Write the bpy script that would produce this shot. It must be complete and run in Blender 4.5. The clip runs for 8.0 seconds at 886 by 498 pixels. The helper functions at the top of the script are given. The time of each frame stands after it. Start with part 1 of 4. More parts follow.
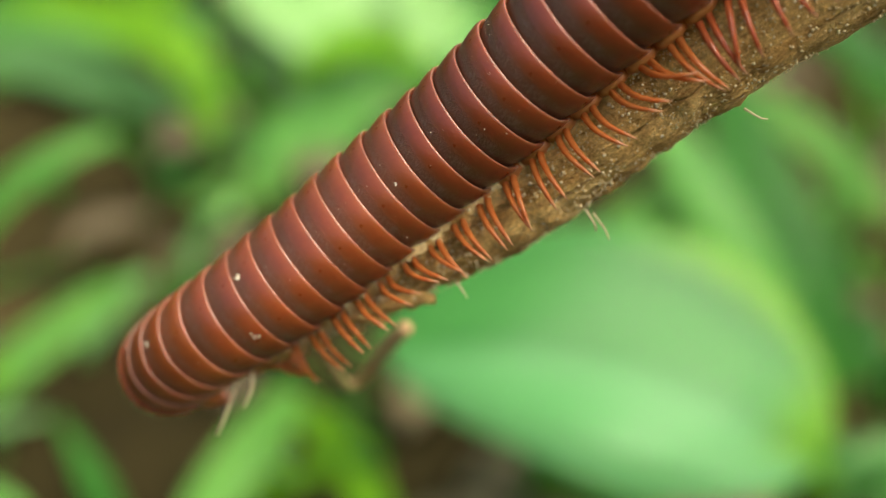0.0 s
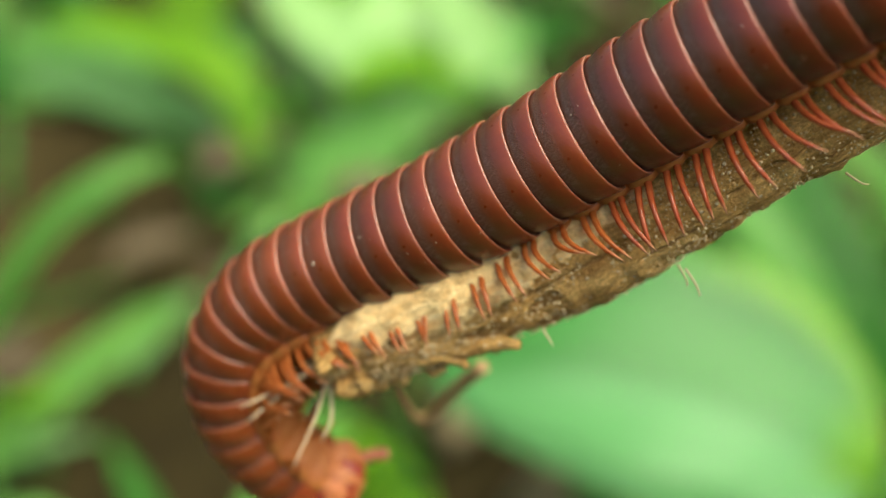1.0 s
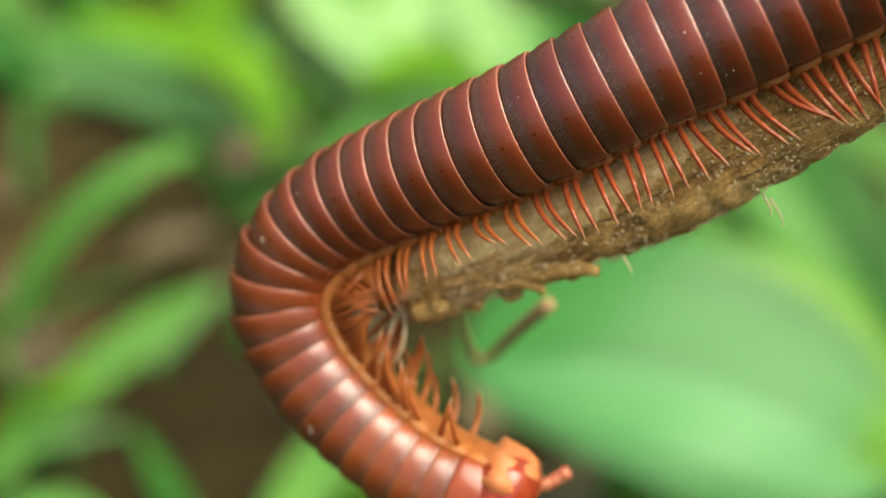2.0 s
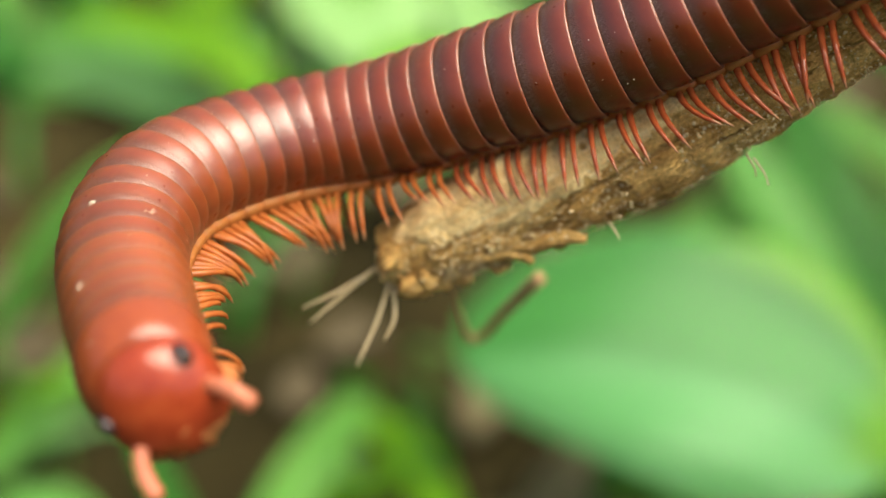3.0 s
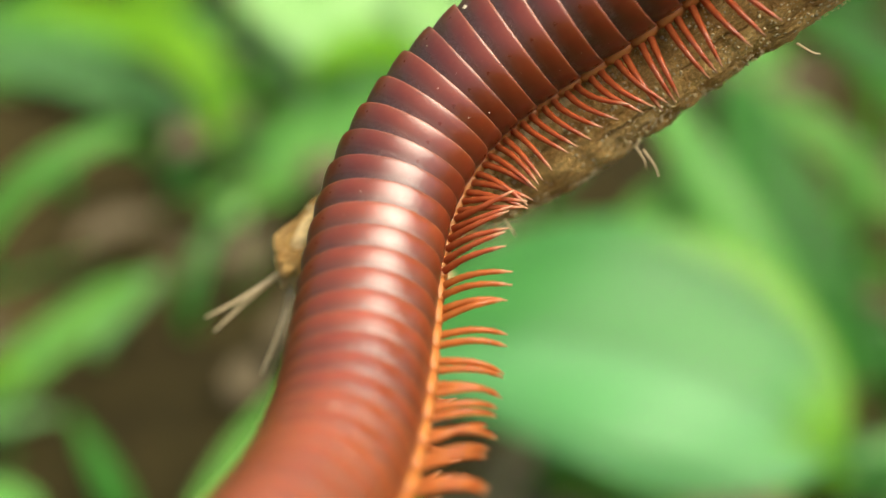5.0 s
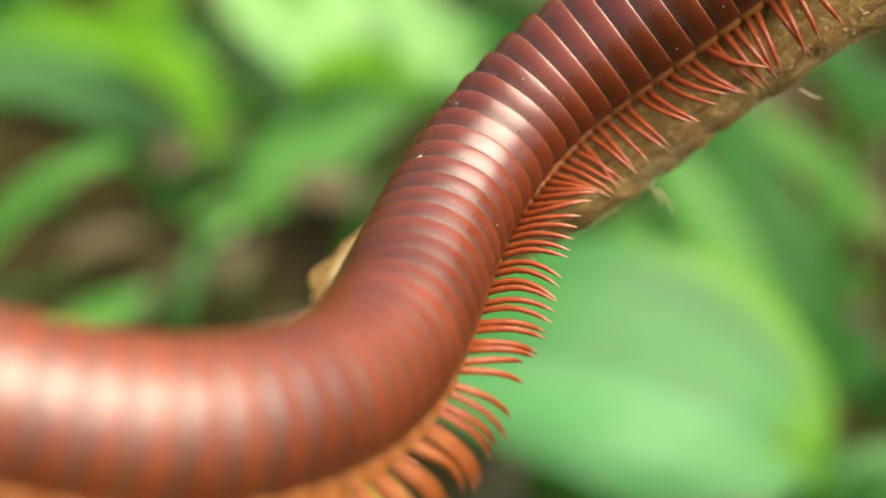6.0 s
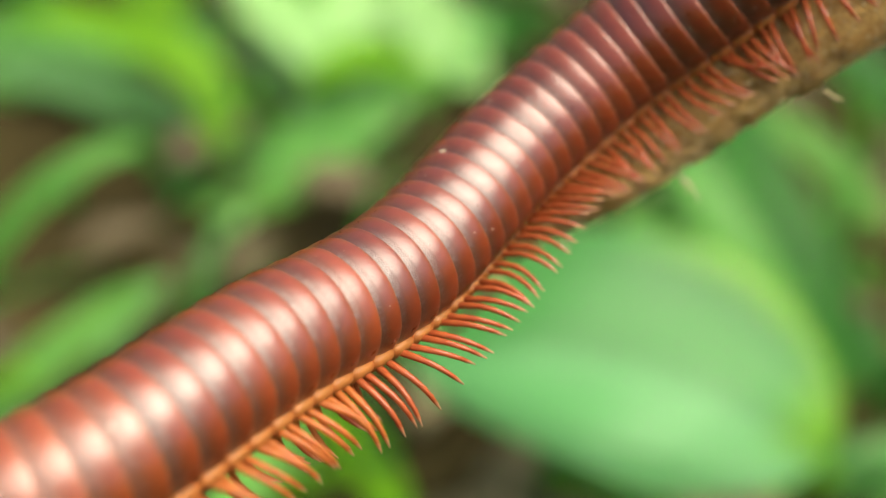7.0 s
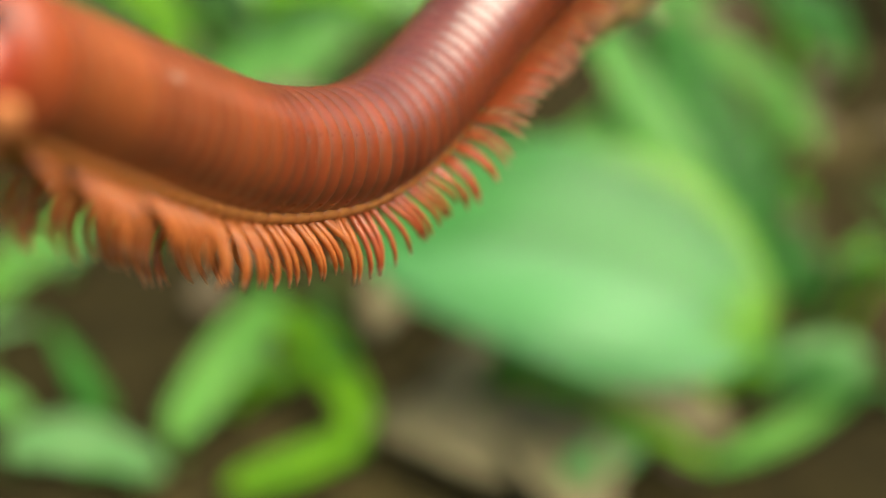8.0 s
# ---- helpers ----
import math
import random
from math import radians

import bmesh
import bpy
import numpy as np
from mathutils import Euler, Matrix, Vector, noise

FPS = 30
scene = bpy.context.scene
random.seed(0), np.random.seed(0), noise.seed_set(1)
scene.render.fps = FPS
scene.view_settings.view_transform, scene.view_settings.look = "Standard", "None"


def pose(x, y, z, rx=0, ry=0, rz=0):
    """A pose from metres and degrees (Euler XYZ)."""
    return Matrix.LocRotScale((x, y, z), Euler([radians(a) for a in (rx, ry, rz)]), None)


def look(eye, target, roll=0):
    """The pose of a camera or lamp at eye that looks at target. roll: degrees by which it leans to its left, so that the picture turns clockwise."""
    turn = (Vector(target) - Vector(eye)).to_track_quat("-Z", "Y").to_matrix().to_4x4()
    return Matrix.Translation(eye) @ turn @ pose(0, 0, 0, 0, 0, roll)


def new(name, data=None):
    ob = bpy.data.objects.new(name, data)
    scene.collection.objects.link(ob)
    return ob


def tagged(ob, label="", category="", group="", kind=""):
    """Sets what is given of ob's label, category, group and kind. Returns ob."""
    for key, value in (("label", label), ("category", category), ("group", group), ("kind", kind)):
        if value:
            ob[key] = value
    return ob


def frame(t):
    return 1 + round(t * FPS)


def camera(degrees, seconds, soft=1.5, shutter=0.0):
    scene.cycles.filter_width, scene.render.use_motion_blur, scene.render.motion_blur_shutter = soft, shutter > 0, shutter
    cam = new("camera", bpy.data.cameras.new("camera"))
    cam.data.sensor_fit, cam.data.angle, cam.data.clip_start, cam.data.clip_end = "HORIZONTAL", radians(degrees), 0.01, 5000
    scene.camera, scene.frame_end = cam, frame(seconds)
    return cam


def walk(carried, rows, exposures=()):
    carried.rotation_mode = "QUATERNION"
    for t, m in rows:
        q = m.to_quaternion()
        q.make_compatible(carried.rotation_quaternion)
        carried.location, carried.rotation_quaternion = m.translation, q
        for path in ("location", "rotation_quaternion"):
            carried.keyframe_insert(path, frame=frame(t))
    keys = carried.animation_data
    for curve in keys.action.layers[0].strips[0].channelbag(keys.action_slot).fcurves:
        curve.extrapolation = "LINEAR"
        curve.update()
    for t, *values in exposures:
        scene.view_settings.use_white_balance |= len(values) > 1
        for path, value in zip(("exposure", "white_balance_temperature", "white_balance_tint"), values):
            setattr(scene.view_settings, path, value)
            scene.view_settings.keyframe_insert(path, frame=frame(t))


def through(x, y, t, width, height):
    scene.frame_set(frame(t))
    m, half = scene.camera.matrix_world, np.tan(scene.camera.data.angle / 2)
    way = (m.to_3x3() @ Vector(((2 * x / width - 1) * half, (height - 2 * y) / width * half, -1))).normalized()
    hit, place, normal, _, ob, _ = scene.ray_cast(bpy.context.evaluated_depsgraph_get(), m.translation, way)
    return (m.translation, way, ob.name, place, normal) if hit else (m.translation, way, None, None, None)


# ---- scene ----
cam = camera(40, 8.0, soft=1.5)
cam.data.dof.use_dof = True
cam.data.dof.focus_distance = 0.0625
cam.data.dof.aperture_fstop = 17.0

PATH = [
    (0.0, pose(0.00640, 0.00090, 0.22129, 54.266, -0.945, -1.350)),
    (0.2, pose(0.00360, -0.00001, 0.21998, 55.144, -0.688, -0.983)),
    (0.5, pose(0.00275, 0.00092, 0.22132, 55.712, -0.415, -0.593)),
    (1.0, pose(0.00299, 0.00213, 0.22305, 54.846, -0.080, -0.114)),
    (1.2, pose(0.00060, 0.00020, 0.22020, 54.850, -0.020, -0.020)),
    (1.5, pose(0.00000, 0.00000, 0.22000, 55.000, -0.000, 0.000)),
    (2.0, pose(-0.00128, -0.00041, 0.21941, 55.292, 0.143, 0.205)),
    (2.2, pose(-0.00135, -0.00222, 0.21683, 55.639, 0.012, 0.017)),
    (3.3, pose(0.00022, -0.00090, 0.21871, 55.215, 0.180, 0.257)),
    (3.5, pose(0.00045, 0.00001, 0.22001, 54.998, 0.208, 0.298)),
    (4.0, pose(0.00052, -0.00054, 0.21923, 55.074, 0.065, 0.093)),
    (4.5, pose(0.00226, -0.00054, 0.21922, 55.076, -0.096, -0.137)),
    (5.0, pose(0.00373, -0.00154, 0.21780, 54.937, -0.901, -1.288)),
    (5.2, pose(0.00424, -0.00107, 0.21847, 55.022, -0.836, -1.194)),
    (6.3, pose(0.00006, -0.00616, 0.22166, 55.506, -1.629, -2.327)),
    (6.5, pose(0.00070, -0.00702, 0.22131, 55.397, -1.318, -1.884)),
    (7.0, pose(-0.00050, -0.00720, 0.22279, 55.156, -1.307, -1.867)),
    (7.3, pose(-0.00545, -0.01032, 0.22182, 55.211, -2.199, -3.143)),
    (7.5, pose(-0.00516, -0.01653, 0.22255, 54.625, -2.346, -3.354)),
    (7.7, pose(-0.00726, -0.02014, 0.22088, 54.445, -3.109, -4.450)),
    (7.8, pose(-0.00739, -0.02173, 0.22122, 53.776, -3.186, -4.560)),
    (7.9, pose(-0.00754, -0.02233, 0.22210, 53.161, -3.194, -4.572)),
    (8.0, pose(-0.00748, -0.02262, 0.22257, 52.715, -3.182, -4.554)),
]

walk(cam, PATH)

# ---- daylight: bright hazy sky, broad soft sun ----
SUN_UP, SUN_ROUND = radians(67), radians(103)
world = bpy.data.worlds.new("sky")
scene.world = world
world.use_nodes = True
wn = world.node_tree.nodes
sky = wn.new("ShaderNodeTexSky")
sky.sky_type, sky.sun_disc = "NISHITA", False
sky.sun_elevation, sky.sun_rotation = SUN_UP, SUN_ROUND
sky.air_density, sky.dust_density, sky.ozone_density = 1.0, 7.0, 0.5
wn["Background"].inputs["Strength"].default_value = 0.15
world.node_tree.links.new(sky.outputs[0], wn["Background"].inputs["Color"])
sun = new("sun", bpy.data.lights.new("sun", "SUN"))
sun.data.energy, sun.data.angle, sun.data.color = 3.8, radians(60), (1.0, 0.955, 0.77)
sun_from = Vector((math.sin(SUN_ROUND) * math.cos(SUN_UP), math.cos(SUN_ROUND) * math.cos(SUN_UP), math.sin(SUN_UP)))
sun.matrix_world = look(sun_from * 3, (0, 0, 0))
scene.view_settings.exposure = 0.72

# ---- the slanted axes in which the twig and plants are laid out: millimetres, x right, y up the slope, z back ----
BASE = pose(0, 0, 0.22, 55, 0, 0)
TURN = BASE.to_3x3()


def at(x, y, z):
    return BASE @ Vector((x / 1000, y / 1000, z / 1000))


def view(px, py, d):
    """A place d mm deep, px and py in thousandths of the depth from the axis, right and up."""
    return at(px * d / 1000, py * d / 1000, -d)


# ---- materials ----
def material(name, base=(0.5, 0.5, 0.5), rough=0.5, **inputs):
    m = bpy.data.materials.new(name)
    m.use_nodes = True
    b = m.node_tree.nodes["Principled BSDF"]
    b.inputs["Base Color"].default_value = (*base, 1)
    b.inputs["Roughness"].default_value = rough
    for key, value in inputs.items():
        b.inputs[key.replace("_", " ")].default_value = value
    return m, m.node_tree.nodes, m.node_tree.links, b


def tex_noise(nodes, links, scale, detail=4, rough=0.6, coords="Object", warp=None):
    tc = nodes.new("ShaderNodeTexCoord")
    n = nodes.new("ShaderNodeTexNoise")
    n.inputs["Scale"].default_value, n.inputs["Detail"].default_value, n.inputs["Roughness"].default_value = scale, detail, rough
    src = tc.outputs[coords]
    if warp:
        mp = nodes.new("ShaderNodeMapping")
        mp.inputs["Scale"].default_value = warp
        links.new(src, mp.inputs[0])
        src = mp.outputs[0]
    links.new(src, n.inputs["Vector"])
    return n.outputs["Fac"]


def ramp(nodes, links, fac, stops):
    r = nodes.new("ShaderNodeValToRGB")
    while len(r.color_ramp.elements) < len(stops):
        r.color_ramp.elements.new(0.5)
    for e, (p, c) in zip(r.color_ramp.elements, stops):
        e.position, e.color = p, (*c, 1)
    links.new(fac, r.inputs[0])
    return r.outputs[0]


def mixed(nodes, links, fac, a, b, how="MIX"):
    m = nodes.new("ShaderNodeMix")
    m.data_type, m.blend_type = "RGBA", how
    for sock, value in ((m.inputs[0], fac), (m.inputs[6], a), (m.inputs[7], b)):
        if isinstance(value, (int, float)):
            sock.default_value = value
        elif isinstance(value, tuple):
            sock.default_value = (*value, 1)
        else:
            links.new(value, sock)
    return m.outputs[2]


def bumped(nodes, links, b, height, strength, distance):
    n = nodes.new("ShaderNodeBump")
    n.inputs["Strength"].default_value, n.inputs["Distance"].default_value = strength, distance
    links.new(height, n.inputs["Height"])
    links.new(n.outputs[0], b.inputs["Normal"])


def scaled(nodes, links, value, a, b, lo=0.0, hi=1.0):
    m = nodes.new("ShaderNodeMapRange")
    for i, v in enumerate((a, b, lo, hi)):
        m.inputs[i + 1].default_value = v
    links.new(value, m.inputs[0])
    return m.outputs[0]


def arith(nodes, links, op, a, b):
    m = nodes.new("ShaderNodeMath")
    m.operation = op
    for sock, value in zip(m.inputs, (a, b)):
        if isinstance(value, (int, float)):
            sock.default_value = value
        else:
            links.new(value, sock)
    return m.outputs[0]


def along_x(nodes, links):
    tc = nodes.new("ShaderNodeTexCoord")
    s = nodes.new("ShaderNodeSeparateXYZ")
    links.new(tc.outputs["Object"], s.inputs[0])
    return s.outputs


def cuticle_material(name, red, grey):
    """Body ring: cream rear rim, brick red rear half, dark stippled front half with the glints of the stipple painted
    in.
    """
    m, nodes, links, b = material(name, rough=0.36)
    x = along_x(nodes, links)[0]
    u = scaled(nodes, links, x, -0.0009, 0.0011)
    wob = arith(nodes, links, "MULTIPLY", arith(nodes, links, "SUBTRACT", tex_noise(nodes, links, 900, 3), 0.5), 0.025)
    u = arith(nodes, links, "ADD", u, wob)
    band = ramp(nodes, links, u, (
        (0.0, tuple(0.7 * c for c in red)), (0.020, (0.25, 0.105, 0.060)), (0.040, (0.22, 0.076, 0.036)), (0.070, tuple(k * c for k, c in zip((1.10, 1.3, 1.25), red))), (0.24, red),
        (0.38, tuple(0.80 * a + 0.18 * c for a, c in zip(red, grey))), (0.53, tuple(0.46 * a + 0.52 * c for a, c in zip(red, grey))), (0.71, tuple(0.15 * a + 0.83 * c for a, c in zip(red, grey))), (1.0, tuple(0.85 * c for c in grey))))
    # pale specks on the front half: glints of the stipple put into the colour
    glint = tex_noise(nodes, links, 17000, 2, 0.5, warp=(0.25, 1, 1))
    glint = arith(nodes, links, "MULTIPLY", ramp(nodes, links, glint, ((0.50, (0, 0, 0)), (0.60, (1, 1, 1)))),
                  arith(nodes, links, "MULTIPLY", scaled(nodes, links, x, 0.00016, 0.00042), scaled(nodes, links, x, 0.00110, 0.00072)))
    band = mixed(nodes, links, arith(nodes, links, "MULTIPLY", glint, 0.13), band, (0.40, 0.33, 0.30))
    grit = ramp(nodes, links, tex_noise(nodes, links, 9500, 2, 0.5), ((0.70, (0, 0, 0)), (0.74, (1, 1, 1))))
    band = mixed(nodes, links, arith(nodes, links, "MULTIPLY", grit, 0.25), band, (0.40, 0.27, 0.20))
    blotch = ramp(nodes, links, tex_noise(nodes, links, 420, 4), ((0.3, (0.62, 0.6, 0.6)), (0.7, (1.15, 1.1, 1.1))))
    info = nodes.new("ShaderNodeObjectInfo")
    tone = ramp(nodes, links, info.outputs["Random"], ((0, (0.86, 0.84, 0.84)), (1, (1.1, 1.12, 1.12))))
    col = mixed(nodes, links, 1.0, mixed(nodes, links, 0.7, band, blotch, "MULTIPLY"), tone, "MULTIPLY")
    links.new(col, b.inputs["Base Color"])
    v = nodes.new("ShaderNodeTexVoronoi")
    v.inputs["Scale"].default_value = 13000
    tc = nodes.new("ShaderNodeTexCoord")
    links.new(tc.outputs["Object"], v.inputs["Vector"])
    front = scaled(nodes, links, x, 0.00005, 0.0002)
    pits = arith(nodes, links, "MULTIPLY", v.outputs["Distance"], arith(nodes, links, "MULTIPLY", front, 0.65))
    fine = arith(nodes, links, "ADD", pits, arith(nodes, links, "MULTIPLY", tex_noise(nodes, links, 2600, 4), 0.5))
    bumped(nodes, links, b, fine, 0.40, 0.00006)
    dull = arith(nodes, links, "MULTIPLY", front, 0.05)
    links.new(arith(nodes, links, "ADD", dull, scaled(nodes, links, tex_noise(nodes, links, 700, 3), 0.3, 0.7, 0.25, 0.36)), b.inputs["Roughness"])
    b.inputs["Specular IOR Level"].default_value = 0.78
    b.inputs["Subsurface Weight"].default_value = 0.2
    b.inputs["Subsurface Radius"].default_value = (1.0, 0.3, 0.15)
    b.inputs["Subsurface Scale"].default_value = 0.0006
    return m


def horn_material(name, deep, pale, rough=0.35, glow_through=0.35, tip=None):
    """Thin orange horn of legs, feelers and belly: light comes through it."""
    m, nodes, links, b = material(name, rough=rough)
    col = ramp(nodes, links, tex_noise(nodes, links, 900, 4), ((0.3, deep), (0.7, pale)))
    if tip:
        col = mixed(nodes, links, scaled(nodes, links, along_x(nodes, links)[2], -0.0037, -0.0044), col, tip)
    links.new(col, b.inputs["Base Color"])
    bumped(nodes, links, b, tex_noise(nodes, links, 3500, 3), 0.3, 0.00004)
    tr = nodes.new("ShaderNodeBsdfTranslucent")
    links.new(col, tr.inputs[0])
    ms = nodes.new("ShaderNodeMixShader")
    ms.inputs[0].default_value = glow_through
    links.new(b.outputs[0], ms.inputs[1])
    links.new(tr.outputs[0], ms.inputs[2])
    links.new(ms.outputs[0], nodes["Material Output"].inputs[0])
    return m


GRAIN = (TURN @ Vector((0.82, 0.46, 0.31))).normalized()


def grain_noise(nodes, links, scale, detail, rough, stretch):
    """Noise drawn out along the twig."""
    tc = nodes.new("ShaderNodeTexCoord")
    dot, cut, sub = (nodes.new("ShaderNodeVectorMath") for _ in range(3))
    dot.operation, cut.operation, sub.operation = "DOT_PRODUCT", "SCALE", "SUBTRACT"
    links.new(tc.outputs["Object"], dot.inputs[0])
    dot.inputs[1].default_value = GRAIN
    cut.inputs[0].default_value = GRAIN * stretch
    links.new(dot.outputs["Value"], cut.inputs["Scale"])
    links.new(tc.outputs["Object"], sub.inputs[0])
    links.new(cut.outputs[0], sub.inputs[1])
    n = nodes.new("ShaderNodeTexNoise")
    n.inputs["Scale"].default_value, n.inputs["Detail"].default_value, n.inputs["Roughness"].default_value = scale, detail, rough
    links.new(sub.outputs[0], n.inputs["Vector"])
    return n.outputs["Fac"]


def bark_material():
    m, nodes, links, b = material("bark", rough=0.85, Specular_IOR_Level=0.15)
    big = grain_noise(nodes, links, 700, 7, 0.72, 0.72)
    grain = grain_noise(nodes, links, 2600, 5, 0.7, 0.88)
    crack = grain_noise(nodes, links, 1200, 3, 0.5, 0.92)
    col = ramp(nodes, links, big, ((0.28, (0.27, 0.135, 0.035)), (0.42, (0.52, 0.29, 0.085)), (0.56, (0.72, 0.46, 0.155)), (0.75, (0.84, 0.62, 0.27))))
    col = mixed(nodes, links, 0.6, col, ramp(nodes, links, grain, ((0.34, (0.62, 0.59, 0.55)), (0.60, (1.25, 1.22, 1.15)))), "MULTIPLY")
    lines = ramp(nodes, links, crack, ((0.36, (1, 1, 1)), (0.42, (0, 0, 0))))
    col = mixed(nodes, links, arith(nodes, links, "MULTIPLY", lines, 0.6), col, (0.16, 0.085, 0.028))
    v = nodes.new("ShaderNodeTexVoronoi")
    v.inputs["Scale"].default_value = 1900
    tc = nodes.new("ShaderNodeTexCoord")
    links.new(tc.outputs["Object"], v.inputs["Vector"])
    dots = ramp(nodes, links, v.outputs["Distance"], ((0.15, (1, 1, 1)), (0.25, (0, 0, 0))))
    patch = ramp(nodes, links, tex_noise(nodes, links, 520, 3), ((0.42, (0, 0, 0)), (0.56, (1, 1, 1))))
    col = mixed(nodes, links, arith(nodes, links, "MULTIPLY", dots, patch), col, (0.86, 0.72, 0.44))
    grit = tex_noise(nodes, links, 4200, 5, 0.75)
    col = mixed(nodes, links, 0.7, col, ramp(nodes, links, grit, ((0.36, (0.55, 0.50, 0.45)), (0.52, (1.0, 1.0, 1.0)), (0.66, (1.4, 1.36, 1.3)))), "MULTIPLY")
    links.new(col, b.inputs["Base Color"])
    h = arith(nodes, links, "ADD", arith(nodes, links, "MULTIPLY", big, 2.0), arith(nodes, links, "ADD", grain, grit))
    h = arith(nodes, links, "SUBTRACT", h, arith(nodes, links, "MULTIPLY", lines, 0.8))
    bumped(nodes, links, b, arith(nodes, links, "ADD", h, arith(nodes, links, "MULTIPLY", dots, 0.8)), 1.0, 0.00035)
    return m


def wood_material():
    m, nodes, links, b = material("bare_wood", rough=0.7)
    streak = grain_noise(nodes, links, 2200, 5, 0.6, 0.92)
    col = ramp(nodes, links, streak, ((0.3, (0.80, 0.50, 0.18)), (0.5, (0.93, 0.68, 0.29)), (0.7, (0.96, 0.78, 0.40))))
    stain = ramp(nodes, links, grain_noise(nodes, links, 700, 4, 0.6, 0.6), ((0.34, (0.74, 0.64, 0.52)), (0.46, (1, 1, 1))))
    grit = tex_noise(nodes, links, 3600, 5, 0.7)
    col = mixed(nodes, links, 0.8, col, stain, "MULTIPLY")
    links.new(mixed(nodes, links, 0.6, col, ramp(nodes, links, grit, ((0.36, (0.62, 0.56, 0.48)), (0.56, (1.12, 1.10, 1.08)))), "MULTIPLY"), b.inputs["Base Color"])
    bumped(nodes, links, b, arith(nodes, links, "ADD", streak, grit), 0.9, 0.0003)
    return m


def leaf_material(name, dark, light, through, rough=0.32, veins=260.0, glow=0.4, gloss=0.25):
    """A leaf blade: long veins, blotches, light coming through."""
    m, nodes, links, b = material(name, rough=rough)
    b.inputs["Specular IOR Level"].default_value = gloss
    blot = tex_noise(nodes, links, 45, 5)
    col = ramp(nodes, links, blot, ((0.3, dark), (0.7, light)))
    tc = nodes.new("ShaderNodeTexCoord")
    s = nodes.new("ShaderNodeSeparateXYZ")
    links.new(tc.outputs["UV"], s.inputs[0])
    w = nodes.new("ShaderNodeMath")
    w.operation = "SINE"
    links.new(arith(nodes, links, "MULTIPLY", s.outputs[1], veins), w.inputs[0])
    lines = scaled(nodes, links, w.outputs[0], 0.2, 1.0, 0.0, 0.35)
    col = mixed(nodes, links, lines, col, tuple(min(1, c * 1.5 + 0.02) for c in light))
    spots = ramp(nodes, links, tex_noise(nodes, links, 160, 3), ((0.70, (0, 0, 0)), (0.76, (1, 1, 1))))
    col = mixed(nodes, links, arith(nodes, links, "MULTIPLY", spots, 0.4), col, (0.20, 0.17, 0.05))
    links.new(col, b.inputs["Base Color"])
    bumped(nodes, links, b, arith(nodes, links, "ADD", w.outputs[0], blot), 0.4, 0.0003)
    tr = nodes.new("ShaderNodeBsdfTranslucent")
    links.new(mixed(nodes, links, 0.35, through, col), tr.inputs[0])
    ms = nodes.new("ShaderNodeMixShader")
    ms.inputs[0].default_value = glow
    links.new(b.outputs[0], ms.inputs[1])
    links.new(tr.outputs[0], ms.inputs[2])
    links.new(ms.outputs[0], nodes["Material Output"].inputs[0])
    return m


def broad_leaf_material():
    """The broad leaf: lower half pale from sky gloss painted into its colour, greener upper half, lime margin along the
    upper edge towards the tip.
    """
    m, nodes, links, b = material("leaf_broad", rough=0.30)
    b.inputs["Specular IOR Level"].default_value = 0.5
    tc = nodes.new("ShaderNodeTexCoord")
    uv = nodes.new("ShaderNodeSeparateXYZ")
    links.new(tc.outputs["UV"], uv.inputs[0])
    u, side = uv.outputs[0], uv.outputs[1]
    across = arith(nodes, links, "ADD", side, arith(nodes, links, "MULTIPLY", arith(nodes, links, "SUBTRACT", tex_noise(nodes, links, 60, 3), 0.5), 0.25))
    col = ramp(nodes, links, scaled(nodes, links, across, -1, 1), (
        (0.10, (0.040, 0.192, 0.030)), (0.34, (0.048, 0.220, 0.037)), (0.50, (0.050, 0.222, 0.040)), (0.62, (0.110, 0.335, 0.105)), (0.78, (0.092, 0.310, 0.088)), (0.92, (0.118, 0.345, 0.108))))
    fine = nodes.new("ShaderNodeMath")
    fine.operation = "SINE"
    links.new(arith(nodes, links, "MULTIPLY", side, 120.0), fine.inputs[0])
    col = mixed(nodes, links, scaled(nodes, links, fine.outputs[0], 0.2, 1.0, 0.0, 0.2), col, (0.20, 0.46, 0.12))
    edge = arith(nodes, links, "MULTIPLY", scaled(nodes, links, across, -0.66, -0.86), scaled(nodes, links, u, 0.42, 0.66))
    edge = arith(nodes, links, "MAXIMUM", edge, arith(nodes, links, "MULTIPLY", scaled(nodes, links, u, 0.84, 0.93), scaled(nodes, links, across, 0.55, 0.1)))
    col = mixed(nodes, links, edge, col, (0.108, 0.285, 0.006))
    links.new(col, b.inputs["Base Color"])
    bumped(nodes, links, b, fine.outputs[0], 0.4, 0.0003)
    tr = nodes.new("ShaderNodeBsdfTranslucent")
    links.new(mixed(nodes, links, edge, (0.15, 0.50, 0.08), (0.30, 0.57, 0.01)), tr.inputs[0])
    ms = nodes.new("ShaderNodeMixShader")
    ms.inputs[0].default_value = 0.4
    links.new(b.outputs[0], ms.inputs[1])
    links.new(tr.outputs[0], ms.inputs[2])
    links.new(ms.outputs[0], nodes["Material Output"].inputs[0])
    return m


